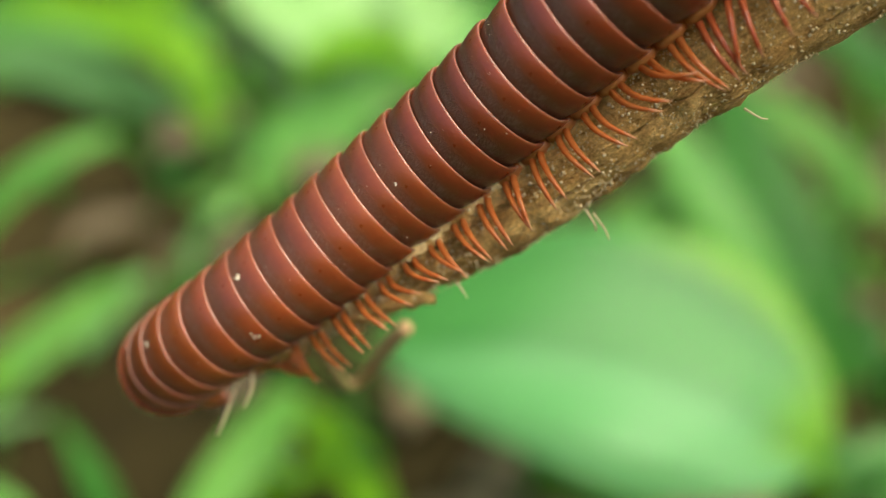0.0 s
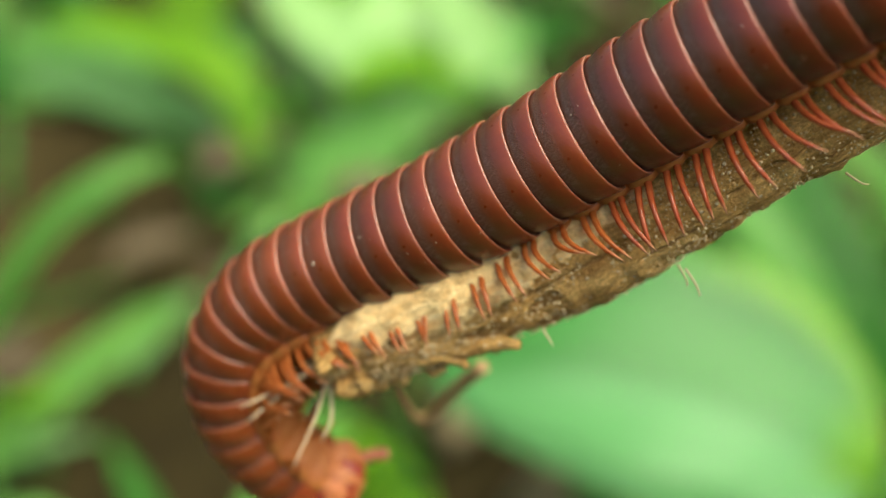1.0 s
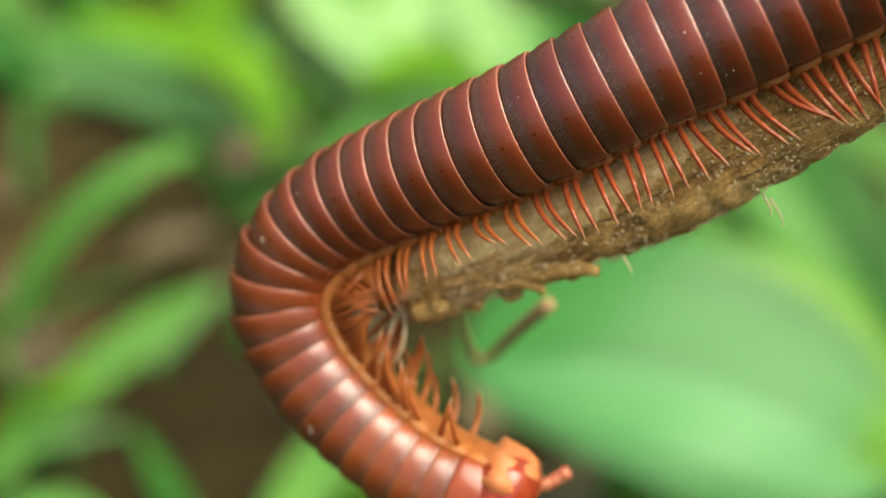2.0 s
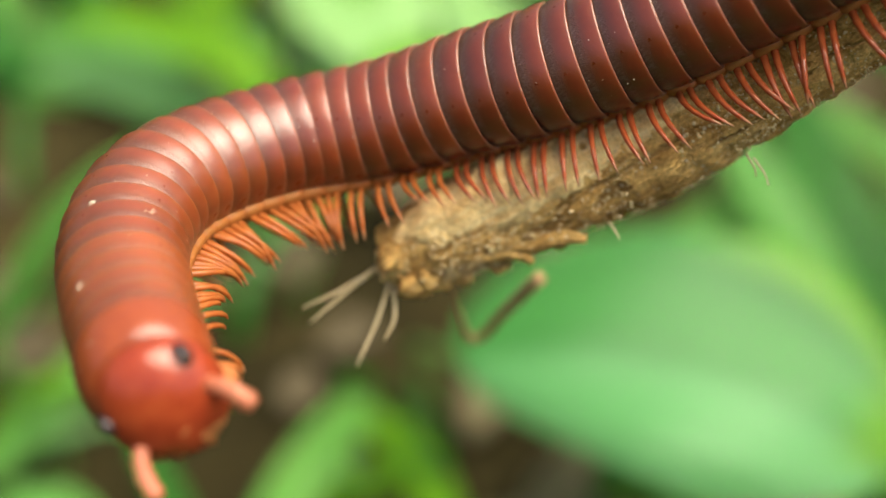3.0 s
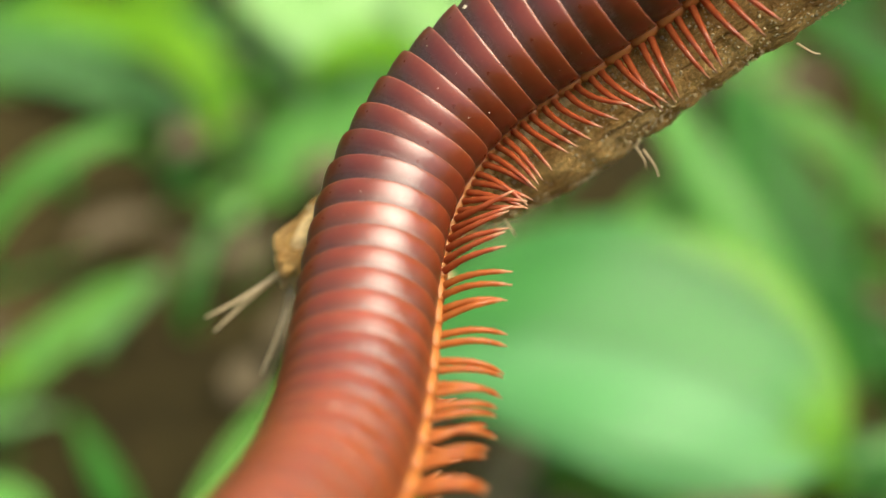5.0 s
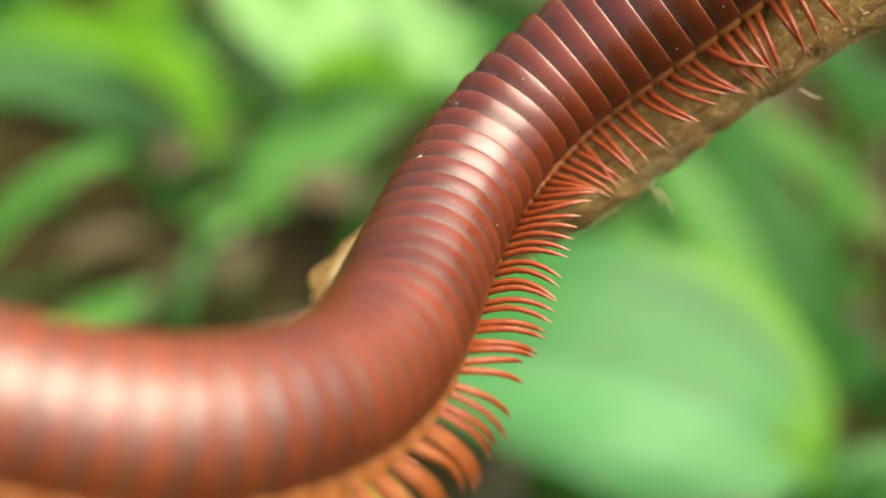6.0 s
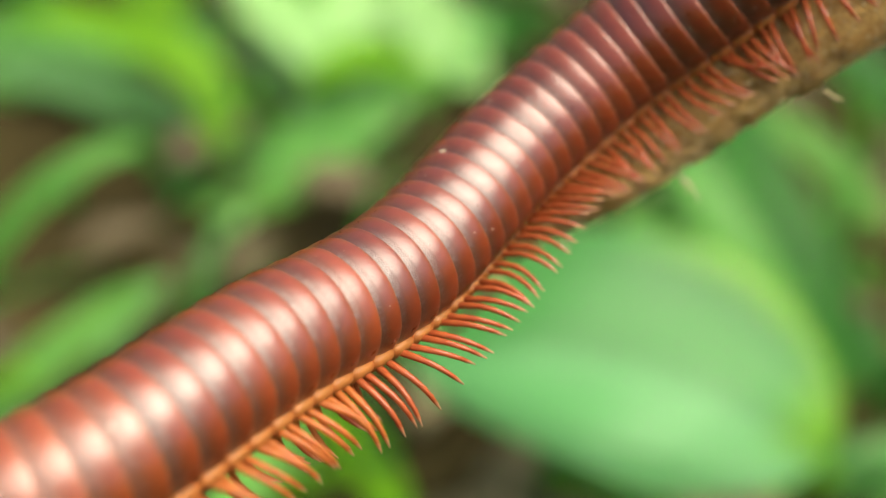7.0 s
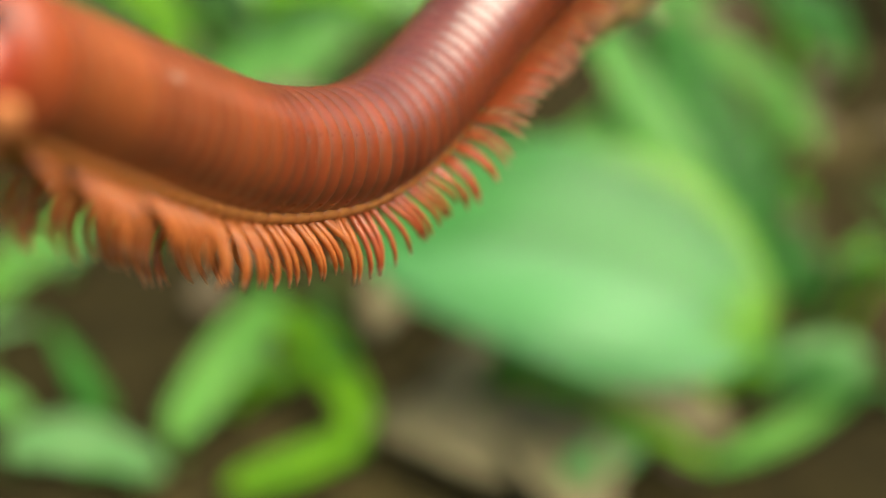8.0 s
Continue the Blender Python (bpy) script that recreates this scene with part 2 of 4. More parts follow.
def soil_material():
    m, nodes, links, b = material("soil", rough=0.95, Specular_IOR_Level=0.08)
    big = tex_noise(nodes, links, 9, 6, 0.65)
    fine = tex_noise(nodes, links, 120, 6, 0.7)
    col = ramp(nodes, links, big, ((0.3, (0.008, 0.0062, 0.002)), (0.5, (0.026, 0.020, 0.006)), (0.68, (0.075, 0.058, 0.020))))
    col = mixed(nodes, links, 0.7, col, ramp(nodes, links, fine, ((0.3, (0.4, 0.4, 0.4)), (0.7, (1.4, 1.4, 1.4)))), "MULTIPLY")
    links.new(col, b.inputs["Base Color"])
    bumped(nodes, links, b, fine, 0.8, 0.004)
    return m


def dry_material(name, a, c, rough=0.8):
    m, nodes, links, b = material(name, rough=rough, Specular_IOR_Level=0.2)
    n = tex_noise(nodes, links, 600, 5)
    links.new(ramp(nodes, links, n, ((0.3, a), (0.7, c))), b.inputs["Base Color"])
    bumped(nodes, links, b, n, 0.5, 0.0002)
    return m


# cuticle paler towards the head, partly from stronger light there painted in
CUTICLE = cuticle_material("ring_cuticle", (0.150, 0.0235, 0.0056), (0.038, 0.0175, 0.0075))
CUTICLE_FRONT = cuticle_material("front_cuticle", (0.215, 0.0430, 0.0094), (0.112, 0.036, 0.0118))
CUTICLE_MID = cuticle_material("middle_cuticle", (0.178, 0.0300, 0.0070), (0.060, 0.0245, 0.0095))
CUTICLE_NECK = cuticle_material("neck_cuticle", (0.255, 0.056, 0.0115), (0.170, 0.047, 0.0125))
LEG = horn_material("leg_horn", (0.34, 0.062, 0.020), (0.48, 0.120, 0.036), 0.13, 0.42, tip=(0.60, 0.36, 0.20))
# paler than the other legs: backlight on the free legs painted into the horn
LEG_FRONT = horn_material("front_leg_horn", (0.48, 0.130, 0.030), (0.62, 0.225, 0.055), 0.18, 0.58, tip=(0.72, 0.44, 0.24))
MOUTH = horn_material("mouth_horn", (0.60, 0.190, 0.055), (0.74, 0.310, 0.105), 0.5, 0.4)
BELLY = horn_material("belly_horn", (0.50, 0.150, 0.032), (0.64, 0.260, 0.062), 0.40, 0.5)
HEAD = horn_material("head_horn", (0.22, 0.026, 0.009), (0.31, 0.052, 0.016), 0.12, 0.06)
COLLAR = horn_material("collar_horn", (0.22, 0.042, 0.013), (0.28, 0.060, 0.018), 0.16, 0.05)
FEELER = horn_material("feeler_horn", (0.46, 0.13, 0.06), (0.58, 0.21, 0.11), 0.35, 0.25)
EYE = material("eye", (0.02, 0.008, 0.006), 0.15)[0]
BARK, WOOD = bark_material(), wood_material()
CORK = dry_material("cork", (0.52, 0.36, 0.15), (0.80, 0.64, 0.36))
FIBRE = dry_material("fibre", (0.50, 0.38, 0.20), (0.70, 0.56, 0.34))
DUST = dry_material("dust", (0.56, 0.48, 0.34), (0.80, 0.72, 0.55))
STALK = dry_material("dry_stalk", (0.32, 0.19, 0.07), (0.48, 0.32, 0.15))
SOIL = soil_material()
LITTER = dry_material("litter", (0.04, 0.032, 0.016), (0.11, 0.085, 0.045))
DRY_LEAF = leaf_material("dry_leaf", (0.125, 0.108, 0.046), (0.22, 0.185, 0.09), (0.26, 0.19, 0.08), 0.6, glow=0.2)
LEAF_PALE = leaf_material("leaf_pale", (0.076, 0.265, 0.036), (0.140, 0.37, 0.062), (0.28, 0.64, 0.06), gloss=0.5)
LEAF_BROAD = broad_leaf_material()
LEAF_MID = leaf_material("leaf_mid", (0.06, 0.20, 0.025), (0.13, 0.32, 0.055), (0.2, 0.55, 0.05))
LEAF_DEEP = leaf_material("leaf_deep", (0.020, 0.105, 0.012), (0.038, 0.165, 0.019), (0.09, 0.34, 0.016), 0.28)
LEAF_LIME = leaf_material("leaf_lime", (0.10, 0.28, 0.005), (0.18, 0.41, 0.008), (0.38, 0.70, 0.008), 0.4, glow=0.5)
# lightest leaf green, with the shine of the sky painted in
LEAF_SKYLIT = leaf_material("leaf_skylit", (0.21, 0.41, 0.12), (0.33, 0.56, 0.20), (0.38, 0.66, 0.18), 0.35)
LEAF_GREY = leaf_material("leaf_grey", (0.088, 0.235, 0.062), (0.165, 0.35, 0.115), (0.20, 0.50, 0.11), 0.35)
STEM = dry_material("green_stem", (0.06, 0.17, 0.03), (0.14, 0.30, 0.06), 0.5)


# ---- building help ----
def part(name, bm, mat, parent=None, label="", smooth=True):
    """Link a bmesh as one mesh object, under a thing or a part."""
    me = bpy.data.meshes.new(name)
    bm.to_mesh(me)
    bm.free()
    for p in me.polygons:
        p.use_smooth = smooth
    me.materials.append(mat)
    ob = new(name, me)
    ob.parent = parent
    if label:
        tagged(ob, label)
    return ob


def thing(name, m, label, category, group="", kind=""):
    ob = new(name)
    ob.empty_display_size = 0.01
    ob.matrix_world = m
    return tagged(ob, label, category, group, kind)


def spun(profile, n, bm=None, wobble=None):
    """Turn a profile of (x, radius) round the x axis; ends closed."""
    bm = bm or bmesh.new()
    rings = []
    for x, r in profile:
        row = []
        for j in range(n):
            a = 2 * math.pi * j / n
            k = r * (wobble(x, a) if wobble else 1)
            row.append(bm.verts.new((x, k * math.cos(a), k * math.sin(a))))
        rings.append(row)
    for p, q in zip(rings, rings[1:]):
        for j in range(n):
            bm.faces.new((p[j], p[(j + 1) % n], q[(j + 1) % n], q[j]))
    bm.faces.new(rings[0][::-1])
    bm.faces.new(rings[-1])
    return bm


def smooth_path(points, steps):
    """A soft curve through the points (Catmull-Rom)."""
    p = [Vector(q) for q in points]
    p = [2 * p[0] - p[1], *p, 2 * p[-1] - p[-2]]
    out = []
    for i in range(1, len(p) - 2):
        a, b, c, d = p[i - 1:i + 3]
        for k in range(steps):
            u = k / steps
            out.append(0.5 * (2 * b + (c - a) * u + (2 * a - 5 * b + 4 * c - d) * u * u + (3 * b - a - 3 * c + d) * u ** 3))
    return out + [p[-2]]


def tube(points, radii, n=8, bm=None, rough=0.0, seed=0, steps=4):
    """A round limb along a curve; radii spread evenly over it; rough makes the surface uneven."""
    bm = bm or bmesh.new()
    path = smooth_path(points, steps)
    rnd = random.Random(seed)
    side = None
    rows = []
    for i, c in enumerate(path):
        t = (path[min(i + 1, len(path) - 1)] - path[max(i - 1, 0)]).normalized()
        if side is None:
            side = t.orthogonal().normalized()
        side = (side - t * side.dot(t)).normalized()
        up = t.cross(side)
        u = i / (len(path) - 1) * (len(radii) - 1)
        k = min(int(u), len(radii) - 2)
        r = radii[k] + (radii[k + 1] - radii[k]) * (u - k)
        row = []
        for j in range(n):
            a = 2 * math.pi * j / n
            w = 1 + rough * (noise.noise(c * 900 + Vector((math.cos(a), math.sin(a), seed)) * 1.6) + rnd.uniform(-0.25, 0.25))
            row.append(bm.verts.new(c + (side * math.cos(a) + up * math.sin(a)) * r * w))
        rows.append(row)
    for p, q in zip(rows, rows[1:]):
        for j in range(n):
            bm.faces.new((p[j], p[(j + 1) % n], q[(j + 1) % n], q[j]))
    bm.faces.new(rows[0][::-1])
    bm.faces.new(rows[-1])
    return bm


def grains(spots):
    """Many small uneven grains in one mesh: (centre, radius, stretch)."""
    t = (1 + 5 ** 0.5) / 2
    base = [Vector(v).normalized() for v in ((-1, t, 0), (1, t, 0), (-1, -t, 0), (1, -t, 0), (0, -1, t), (0, 1, t), (0, -1, -t), (0, 1, -t), (t, 0, -1), (t, 0, 1), (-t, 0, -1), (-t, 0, 1))]
    tris = ((0, 11, 5), (0, 5, 1), (0, 1, 7), (0, 7, 10), (0, 10, 11), (1, 5, 9), (5, 11, 4), (11, 10, 2), (10, 7, 6), (7, 1, 8),
            (3, 9, 4), (3, 4, 2), (3, 2, 6), (3, 6, 8), (3, 8, 9), (4, 9, 5), (2, 4, 11), (6, 2, 10), (8, 6, 7), (9, 8, 1))
    bm = bmesh.new()
    rnd = random.Random(len(spots))
    for c, r, q in spots:
        vs = [bm.verts.new(Vector((v.x * q.x, v.y * q.y, v.z * q.z)) * r * rnd.uniform(0.75, 1.25) + c) for v in base]
        for f in tris:
            bm.faces.new([vs[i] for i in f])
    return bm


# ---- ground ----
def ground():
    """One sheet of soil, fine near the plants, that runs out to the horizon."""
    steps = [0.0]
    while steps[-1] < 400:
        steps.append(steps[-1] + max(0.022, steps[-1] * 0.16 if steps[-1] > 0.6 else 0.022))
    line = [-s for s in steps[:0:-1]] + steps
    bm = bmesh.new()
    grid = [[bm.verts.new((x, y + 0.35, 0.016 * noise.noise((x * 9, y * 9, 0)) * (1 if abs(x) + abs(y) < 6 else 0)
                           + 0.006 * noise.noise((x * 40, y * 40, 3)) * (1 if abs(x) + abs(y) < 2 else 0))) for x in line] for y in line]
    for a, b in zip(grid, grid[1:]):
        for j in range(len(line) - 1):
            bm.faces.new((a[j], a[j + 1], b[j + 1], b[j]))
    ob = part("ground", bm, SOIL)
    return tagged(ob, "dark brown bare soil under the plants", "ground", kind="structure")


ground()


def litter():
    """Dry leaf bits scattered on the soil."""
    rnd = random.Random(5)
    bm = bmesh.new()
    for _ in range(420):
        c = Vector((rnd.uniform(-0.45, 0.45), rnd.uniform(0.0, 0.95), 0.008))
        l, w = rnd.uniform(0.008, 0.035), rnd.uniform(0.003, 0.010)
        m = Matrix.Translation(c) @ Euler((rnd.uniform(-0.4, 0.4), rnd.uniform(-0.4, 0.4), rnd.uniform(0, 6.3))).to_matrix().to_4x4()
        rows = []
        for i in range(5):
            u = i / 4
            h = w * math.sin(math.pi * (0.08 + 0.84 * u))
            rows.append([bm.verts.new(m @ Vector(((u - 0.5) * l, s * h, 0.25 * w * abs(s) + 0.1 * l * math.sin(3 * u)))) for s in (-1, 0, 1)])
        for p, q in zip(rows, rows[1:]):
            for j in (0, 1):
                bm.faces.new((p[j], p[j + 1], q[j + 1], q[j]))
    ob = part("leaf_litter", bm, LITTER)
    return tagged(ob, "brown dry leaf bits scattered over the soil", "leaf litter", kind="stuff")


litter()


# ---- plants behind the twig ----
def blade(parent, base, mid, tip, width, face, mat, fold=0.12, belly=0.5, blunt=0.6, curl=0.0, pleat=0.0, name="leaf", label="", n=22, m=10):
    """A leaf with thickness: base, middle and tip places, widest at belly, folded along its midrib, edges curled."""
    base, mid, tip, face = Vector(base), Vector(mid), Vector(tip), Vector(face).normalized()
    ctrl = 2 * mid - (base + tip) / 2
    top, low = [], []
    bm = bmesh.new()
    uv = bm.loops.layers.uv.new("UVMap")
    coords = {}
    for i in range(n + 1):
        u = i / n
        c = (1 - u) ** 2 * base + 2 * u * (1 - u) * ctrl + u * u * tip
        t = (2 * (1 - u) * (ctrl - base) + 2 * u * (tip - ctrl)).normalized()
        side = t.cross(face).normalized()
        up = side.cross(t).normalized()
        e = u / (2 * belly) if u < belly else 0.5 + (u - belly) / (2 * (1 - belly))
        h = width / 2 * max(0.03, math.sin(math.pi * e) ** blunt)
        ra, rb = [], []
        for j in range(m + 1):
            s = j / m * 2 - 1
            lift = fold * abs(s) * h + curl * s * s * h + 0.03 * h * math.sin(9 * u + 4 * s) + 0.012 * h * math.cos(17 * s) + pleat * h * math.cos(8.5 * s + 0.6)
            p = c + side * s * h + up * lift
            va, vb = bm.verts.new(p), bm.verts.new(p - up * 0.0003)
            coords[va], coords[vb] = (u, s), (u, s)
            ra.append(va)
            rb.append(vb)
        top.append(ra)
        low.append(rb)
    for i in range(n):
        for j in range(m):
            bm.faces.new((top[i][j], top[i][j + 1], top[i + 1][j + 1], top[i + 1][j]))
            bm.faces.new((low[i][j], low[i + 1][j], low[i + 1][j + 1], low[i][j + 1]))
        for j in (0, m):
            q = (top[i][j], top[i + 1][j], low[i + 1][j], low[i][j])
            bm.faces.new(q if j == 0 else q[::-1])
    for i in (0, n):
        for j in range(m):
            q = (top[i][j], low[i][j], low[i][j + 1], top[i][j + 1])
            bm.faces.new(q if i == 0 else q[::-1])
    for f in bm.faces:
        for l in f.loops:
            l[uv].uv = coords[l.vert]
    leaf = part(name, bm, mat, parent, label)
    leaf.matrix_parent_inverse = parent.matrix_world.inverted()
    ribs = [(1 - u) ** 2 * base + 2 * u * (1 - u) * ctrl + u * u * tip for u in (0.0, 0.3, 0.6, 0.92)]
    rib = part("midrib", tube(ribs, (0.0011, 0.0009, 0.0006, 0.0003), 6), STEM, leaf)
    rib.matrix_parent_inverse = leaf.matrix_parent_inverse
    return leaf


def stalk(parent, a, b, r0=0.0016, r1=0.0010, mat=None, name="stem", bend=(0, 0, 0)):
    a, b = Vector(a), Vector(b)
    ob = part(name, tube([a, (a + b) / 2 + Vector(bend), b], (r0, r1), 7), mat or STEM, parent)
    ob.matrix_parent_inverse = parent.matrix_world.inverted()
    return ob


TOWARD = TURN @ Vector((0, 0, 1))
UP = Vector((0, 0, 1))


def foot(x, y):
    return Vector((x, y, -0.012))


# base, middle and tip of each leaf, its width, its leaf kind and the way it faces
STRAPS = (
            ((332, -55, 310), (272, 26, 315), (198, 154, 330), 0.0139, LEAF_PALE),
            ((379, -130, 320), (328, -9, 325), (277, 135, 340), 0.0264, LEAF_DEEP),
            ((421, 10, 350), (360, 79, 352), (277, 126, 360), 0.0114, LEAF_MID),
            ((407, -162, 330), (393, -92, 335), (379, -18, 345), 0.0187, LEAF_DEEP),
            ((453, 89, 400), (397, 149, 405), (323, 195, 410), 0.0169, LEAF_DEEP),
            ((170, -37, 320), (230, 19, 325), (295, 70, 335), 0.0200, LEAF_MID))
LIMES = (
            ((-153, 72, 415), (-181, 161, 420), (-324, 193, 425), 0.0179, LEAF_LIME, TOWARD + UP * 0.5),
            ((-164, 96, 430), (-248, 135, 435), (-345, 149, 440), 0.0212, LEAF_GREY, TOWARD + UP * 0.8),
            ((-160, 31, 420), (-225, 54, 425), (-299, 56, 430), 0.0256, LEAF_DEEP, TOWARD + UP * 0.4),
            ((-146, 52, 440), (-197, 93, 445), (-271, 105, 450), 0.0165, LEAF_MID, TOWARD + UP),
            ((-211, 154, 455), (-276, 177, 460), (-373, 170, 465), 0.0192, LEAF_PALE, TOWARD + UP * 0.7),
            ((-308, 117, 450), (-336, 135, 455), (-392, 135, 460), 0.0148, LEAF_MID, TOWARD + UP * 0.6),
            # broad deep green leaf added to stand in for a shaded gap between plants
            ((-243, 56, 470), (-299, 89, 475), (-392, 98, 480), 0.0287, LEAF_DEEP, TOWARD + UP * 0.1),
            ((-104, 65, 465), (-146, 121, 470), (-169, 200, 480), 0.0284, LEAF_DEEP, TOWARD + UP * 0.1),
            ((-141, 10, 460), (-188, 65, 465), (-225, 84, 470), 0.0237, LEAF_DEEP, TOWARD + UP * 0.2))
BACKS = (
            ((-25, 135, 430), (-81, 182, 435), (-146, 233, 440), 0.0263, LEAF_SKYLIT, TOWARD * 0.6 + UP),
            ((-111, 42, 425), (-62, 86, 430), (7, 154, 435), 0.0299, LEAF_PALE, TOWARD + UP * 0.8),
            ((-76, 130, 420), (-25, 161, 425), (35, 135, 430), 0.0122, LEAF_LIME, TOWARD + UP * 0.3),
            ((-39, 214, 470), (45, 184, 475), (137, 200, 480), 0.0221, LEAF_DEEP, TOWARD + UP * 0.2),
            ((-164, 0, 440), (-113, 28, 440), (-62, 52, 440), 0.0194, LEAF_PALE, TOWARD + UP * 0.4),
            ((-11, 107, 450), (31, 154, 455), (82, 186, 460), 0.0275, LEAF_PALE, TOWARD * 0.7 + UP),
            ((-164, -69, 400), (-146, -13, 405), (-123, 33, 410), 0.0079, LEAF_SKYLIT, TOWARD + UP * 0.3),
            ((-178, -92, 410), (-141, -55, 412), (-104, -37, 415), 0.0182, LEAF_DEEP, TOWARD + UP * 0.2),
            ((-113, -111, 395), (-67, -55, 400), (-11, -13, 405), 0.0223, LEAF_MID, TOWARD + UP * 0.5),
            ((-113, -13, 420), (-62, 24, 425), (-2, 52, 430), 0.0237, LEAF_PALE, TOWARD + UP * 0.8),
            ((-123, 186, 445), (-62, 140, 445), (17, 98, 450), 0.0310, LEAF_SKYLIT, TOWARD * 0.6 + UP),
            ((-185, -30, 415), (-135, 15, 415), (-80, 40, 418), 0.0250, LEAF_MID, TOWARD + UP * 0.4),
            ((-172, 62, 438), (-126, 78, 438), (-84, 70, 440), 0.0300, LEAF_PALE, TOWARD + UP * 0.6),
            ((-75, 236, 462), (-30, 196, 462), (22, 190, 466), 0.0330, LEAF_SKYLIT, TOWARD * 0.6 + UP),
            ((7, 233, 455), (35, 177, 455), (82, 135, 460), 0.0296, LEAF_SKYLIT, TOWARD * 0.5 + UP))
GRASS = (
            ((-376, -81, 272), (-308, 32, 262), (-211, 86, 262), 0.0068, LEAF_PALE),
            ((-383, -188, 285), (-294, -99, 300), (-206, -34, 310), 0.0114, LEAF_MID),
            ((-164, -253, 262), (-113, -181, 278), (-67, -123, 292), 0.0126, LEAF_MID),
            ((3, -253, 262), (-18, -190, 275), (-67, -136, 290), 0.0100, LEAF_LIME),
            ((3, -253, 262), (-44, -273, 260), (-118, -297, 258), 0.0084, LEAF_LIME),
            ((-248, -92, 330), (-220, -55, 335), (-192, -27, 340), 0.0070, LEAF_GREY))
LOWS = (
            ((-308, -264, 250), (-248, -255, 252), (-169, -287, 250), 0.0110, LEAF_GREY),
            ((-383, -241, 262), (-336, -215, 265), (-285, -227, 262), 0.0097, LEAF_PALE),
            ((123, -199, 275), (226, -232, 268), (332, -294, 258), 0.0065, LEAF_LIME),
            ((184, -294, 255), (221, -278, 258), (258, -269, 262), 0.0096, LEAF_GREY),
            ((323, -287, 258), (397, -253, 266), (472, -208, 276), 0.0074, LEAF_MID),
            ((370, -213, 285), (416, -190, 288), (472, -181, 292), 0.0147, LEAF_GREY))


def plants():
    # broad-leaved herb with the large pale leaf
    p = thing("broadleaf_plant", Matrix.Translation(foot(0.0, 0.24)), "broad pale green leaf of a low herb with lime edge", "plant", "plants")
    b0, t0 = view(5, -92, 258), view(370, -186, 245)
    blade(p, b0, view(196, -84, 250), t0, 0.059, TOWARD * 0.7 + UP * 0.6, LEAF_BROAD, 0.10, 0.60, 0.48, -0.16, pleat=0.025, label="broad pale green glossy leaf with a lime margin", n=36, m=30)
    stalk(p, foot(0.0, 0.24), b0, bend=(-0.01, 0.02, 0))
    # upright strap leaves
    q = thing("strap_plant", Matrix.Translation(foot(0.17, 0.36)), "tuft of long dark green strap leaves", "plant", "plants")
    for a, b, c, w, mat in STRAPS:
        blade(q, view(*a), view(*b), view(*c), w, TOWARD + UP * 0.3, mat, 0.18, 0.45, 0.5, label="long strap leaf")
        stalk(q, foot(0.17, 0.36), view(*a))
    # herb with a drooping lime leaf
    r = thing("broadleaf_plant", Matrix.Translation(foot(-0.06, 0.44)), "herb with overlapping pale and lime green leaves", "plant", "plants")
    for a, b, c, w, mat, face in LIMES:
        blade(r, view(*a), view(*b), view(*c), w, face, mat, 0.1, 0.5, 0.55, -0.1)
        stalk(r, foot(-0.06, 0.44), view(*a))
    # pale leaves at the back, the sky they catch painted in as lighter green
    s = thing("broadleaf_plant", Matrix.Translation(foot(0.02, 0.50)), "herb with pale green leaves, sky light painted into them", "plant", "plants")
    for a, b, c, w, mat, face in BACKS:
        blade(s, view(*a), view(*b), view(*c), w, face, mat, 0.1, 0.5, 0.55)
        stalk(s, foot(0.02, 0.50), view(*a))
    # thicket behind
    rnd = random.Random(21)
    # lighter mix for the middle weeds, sky light painted in; deeper mix for the rest
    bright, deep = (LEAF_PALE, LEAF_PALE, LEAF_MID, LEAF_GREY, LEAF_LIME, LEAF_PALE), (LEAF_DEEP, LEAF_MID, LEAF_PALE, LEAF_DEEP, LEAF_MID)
    for i in range(11):
        x0 = -430 + 105 * i
        at_foot = foot(view(x0, 0, 530).x, view(x0, 0, 530).y + rnd.uniform(-0.02, 0.06))
        k = thing("broadleaf_plant", Matrix.Translation(at_foot), "leafy green weed in the thicket behind", "plant", "plants")
        for _ in range(5):
            d = rnd.uniform(450, 560)
            c = (x0 + rnd.uniform(-70, 70), rnd.uniform(40, 240))
            a = rnd.uniform(-0.7, 1.2)
            l = rnd.uniform(45, 85)
            dx, dy = math.cos(a) * l * rnd.choice((-1, 1)), math.sin(a) * l
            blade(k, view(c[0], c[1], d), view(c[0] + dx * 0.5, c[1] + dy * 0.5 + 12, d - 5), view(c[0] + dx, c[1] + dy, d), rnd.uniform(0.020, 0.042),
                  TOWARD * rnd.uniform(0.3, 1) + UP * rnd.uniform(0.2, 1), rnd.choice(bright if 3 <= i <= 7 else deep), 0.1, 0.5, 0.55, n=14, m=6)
            stalk(k, at_foot, view(c[0], c[1], d))
    # arching blades over the soil
    g = thing("grass_tuft", Matrix.Translation(foot(-0.06, 0.30)), "tuft of arching narrow green grass blades", "grass", "grass tufts")
    for a, b, c, w, mat in GRASS:
        blade(g, view(*a), view(*b), view(*c), w, TOWARD * 0.9 + UP * 0.4 + Vector((0.4, 0, 0)) if w == 0.0068 else TOWARD + UP * 0.3, mat, 0.25, 0.5, 0.3, label="narrow grass blade")
        stalk(g, view(*a), foot(view(*a).x * 0.9, view(*a).y + 0.01), 0.0012, 0.0012)
    # tufts of soft blades leaning across the soil
    rnd = random.Random(5)
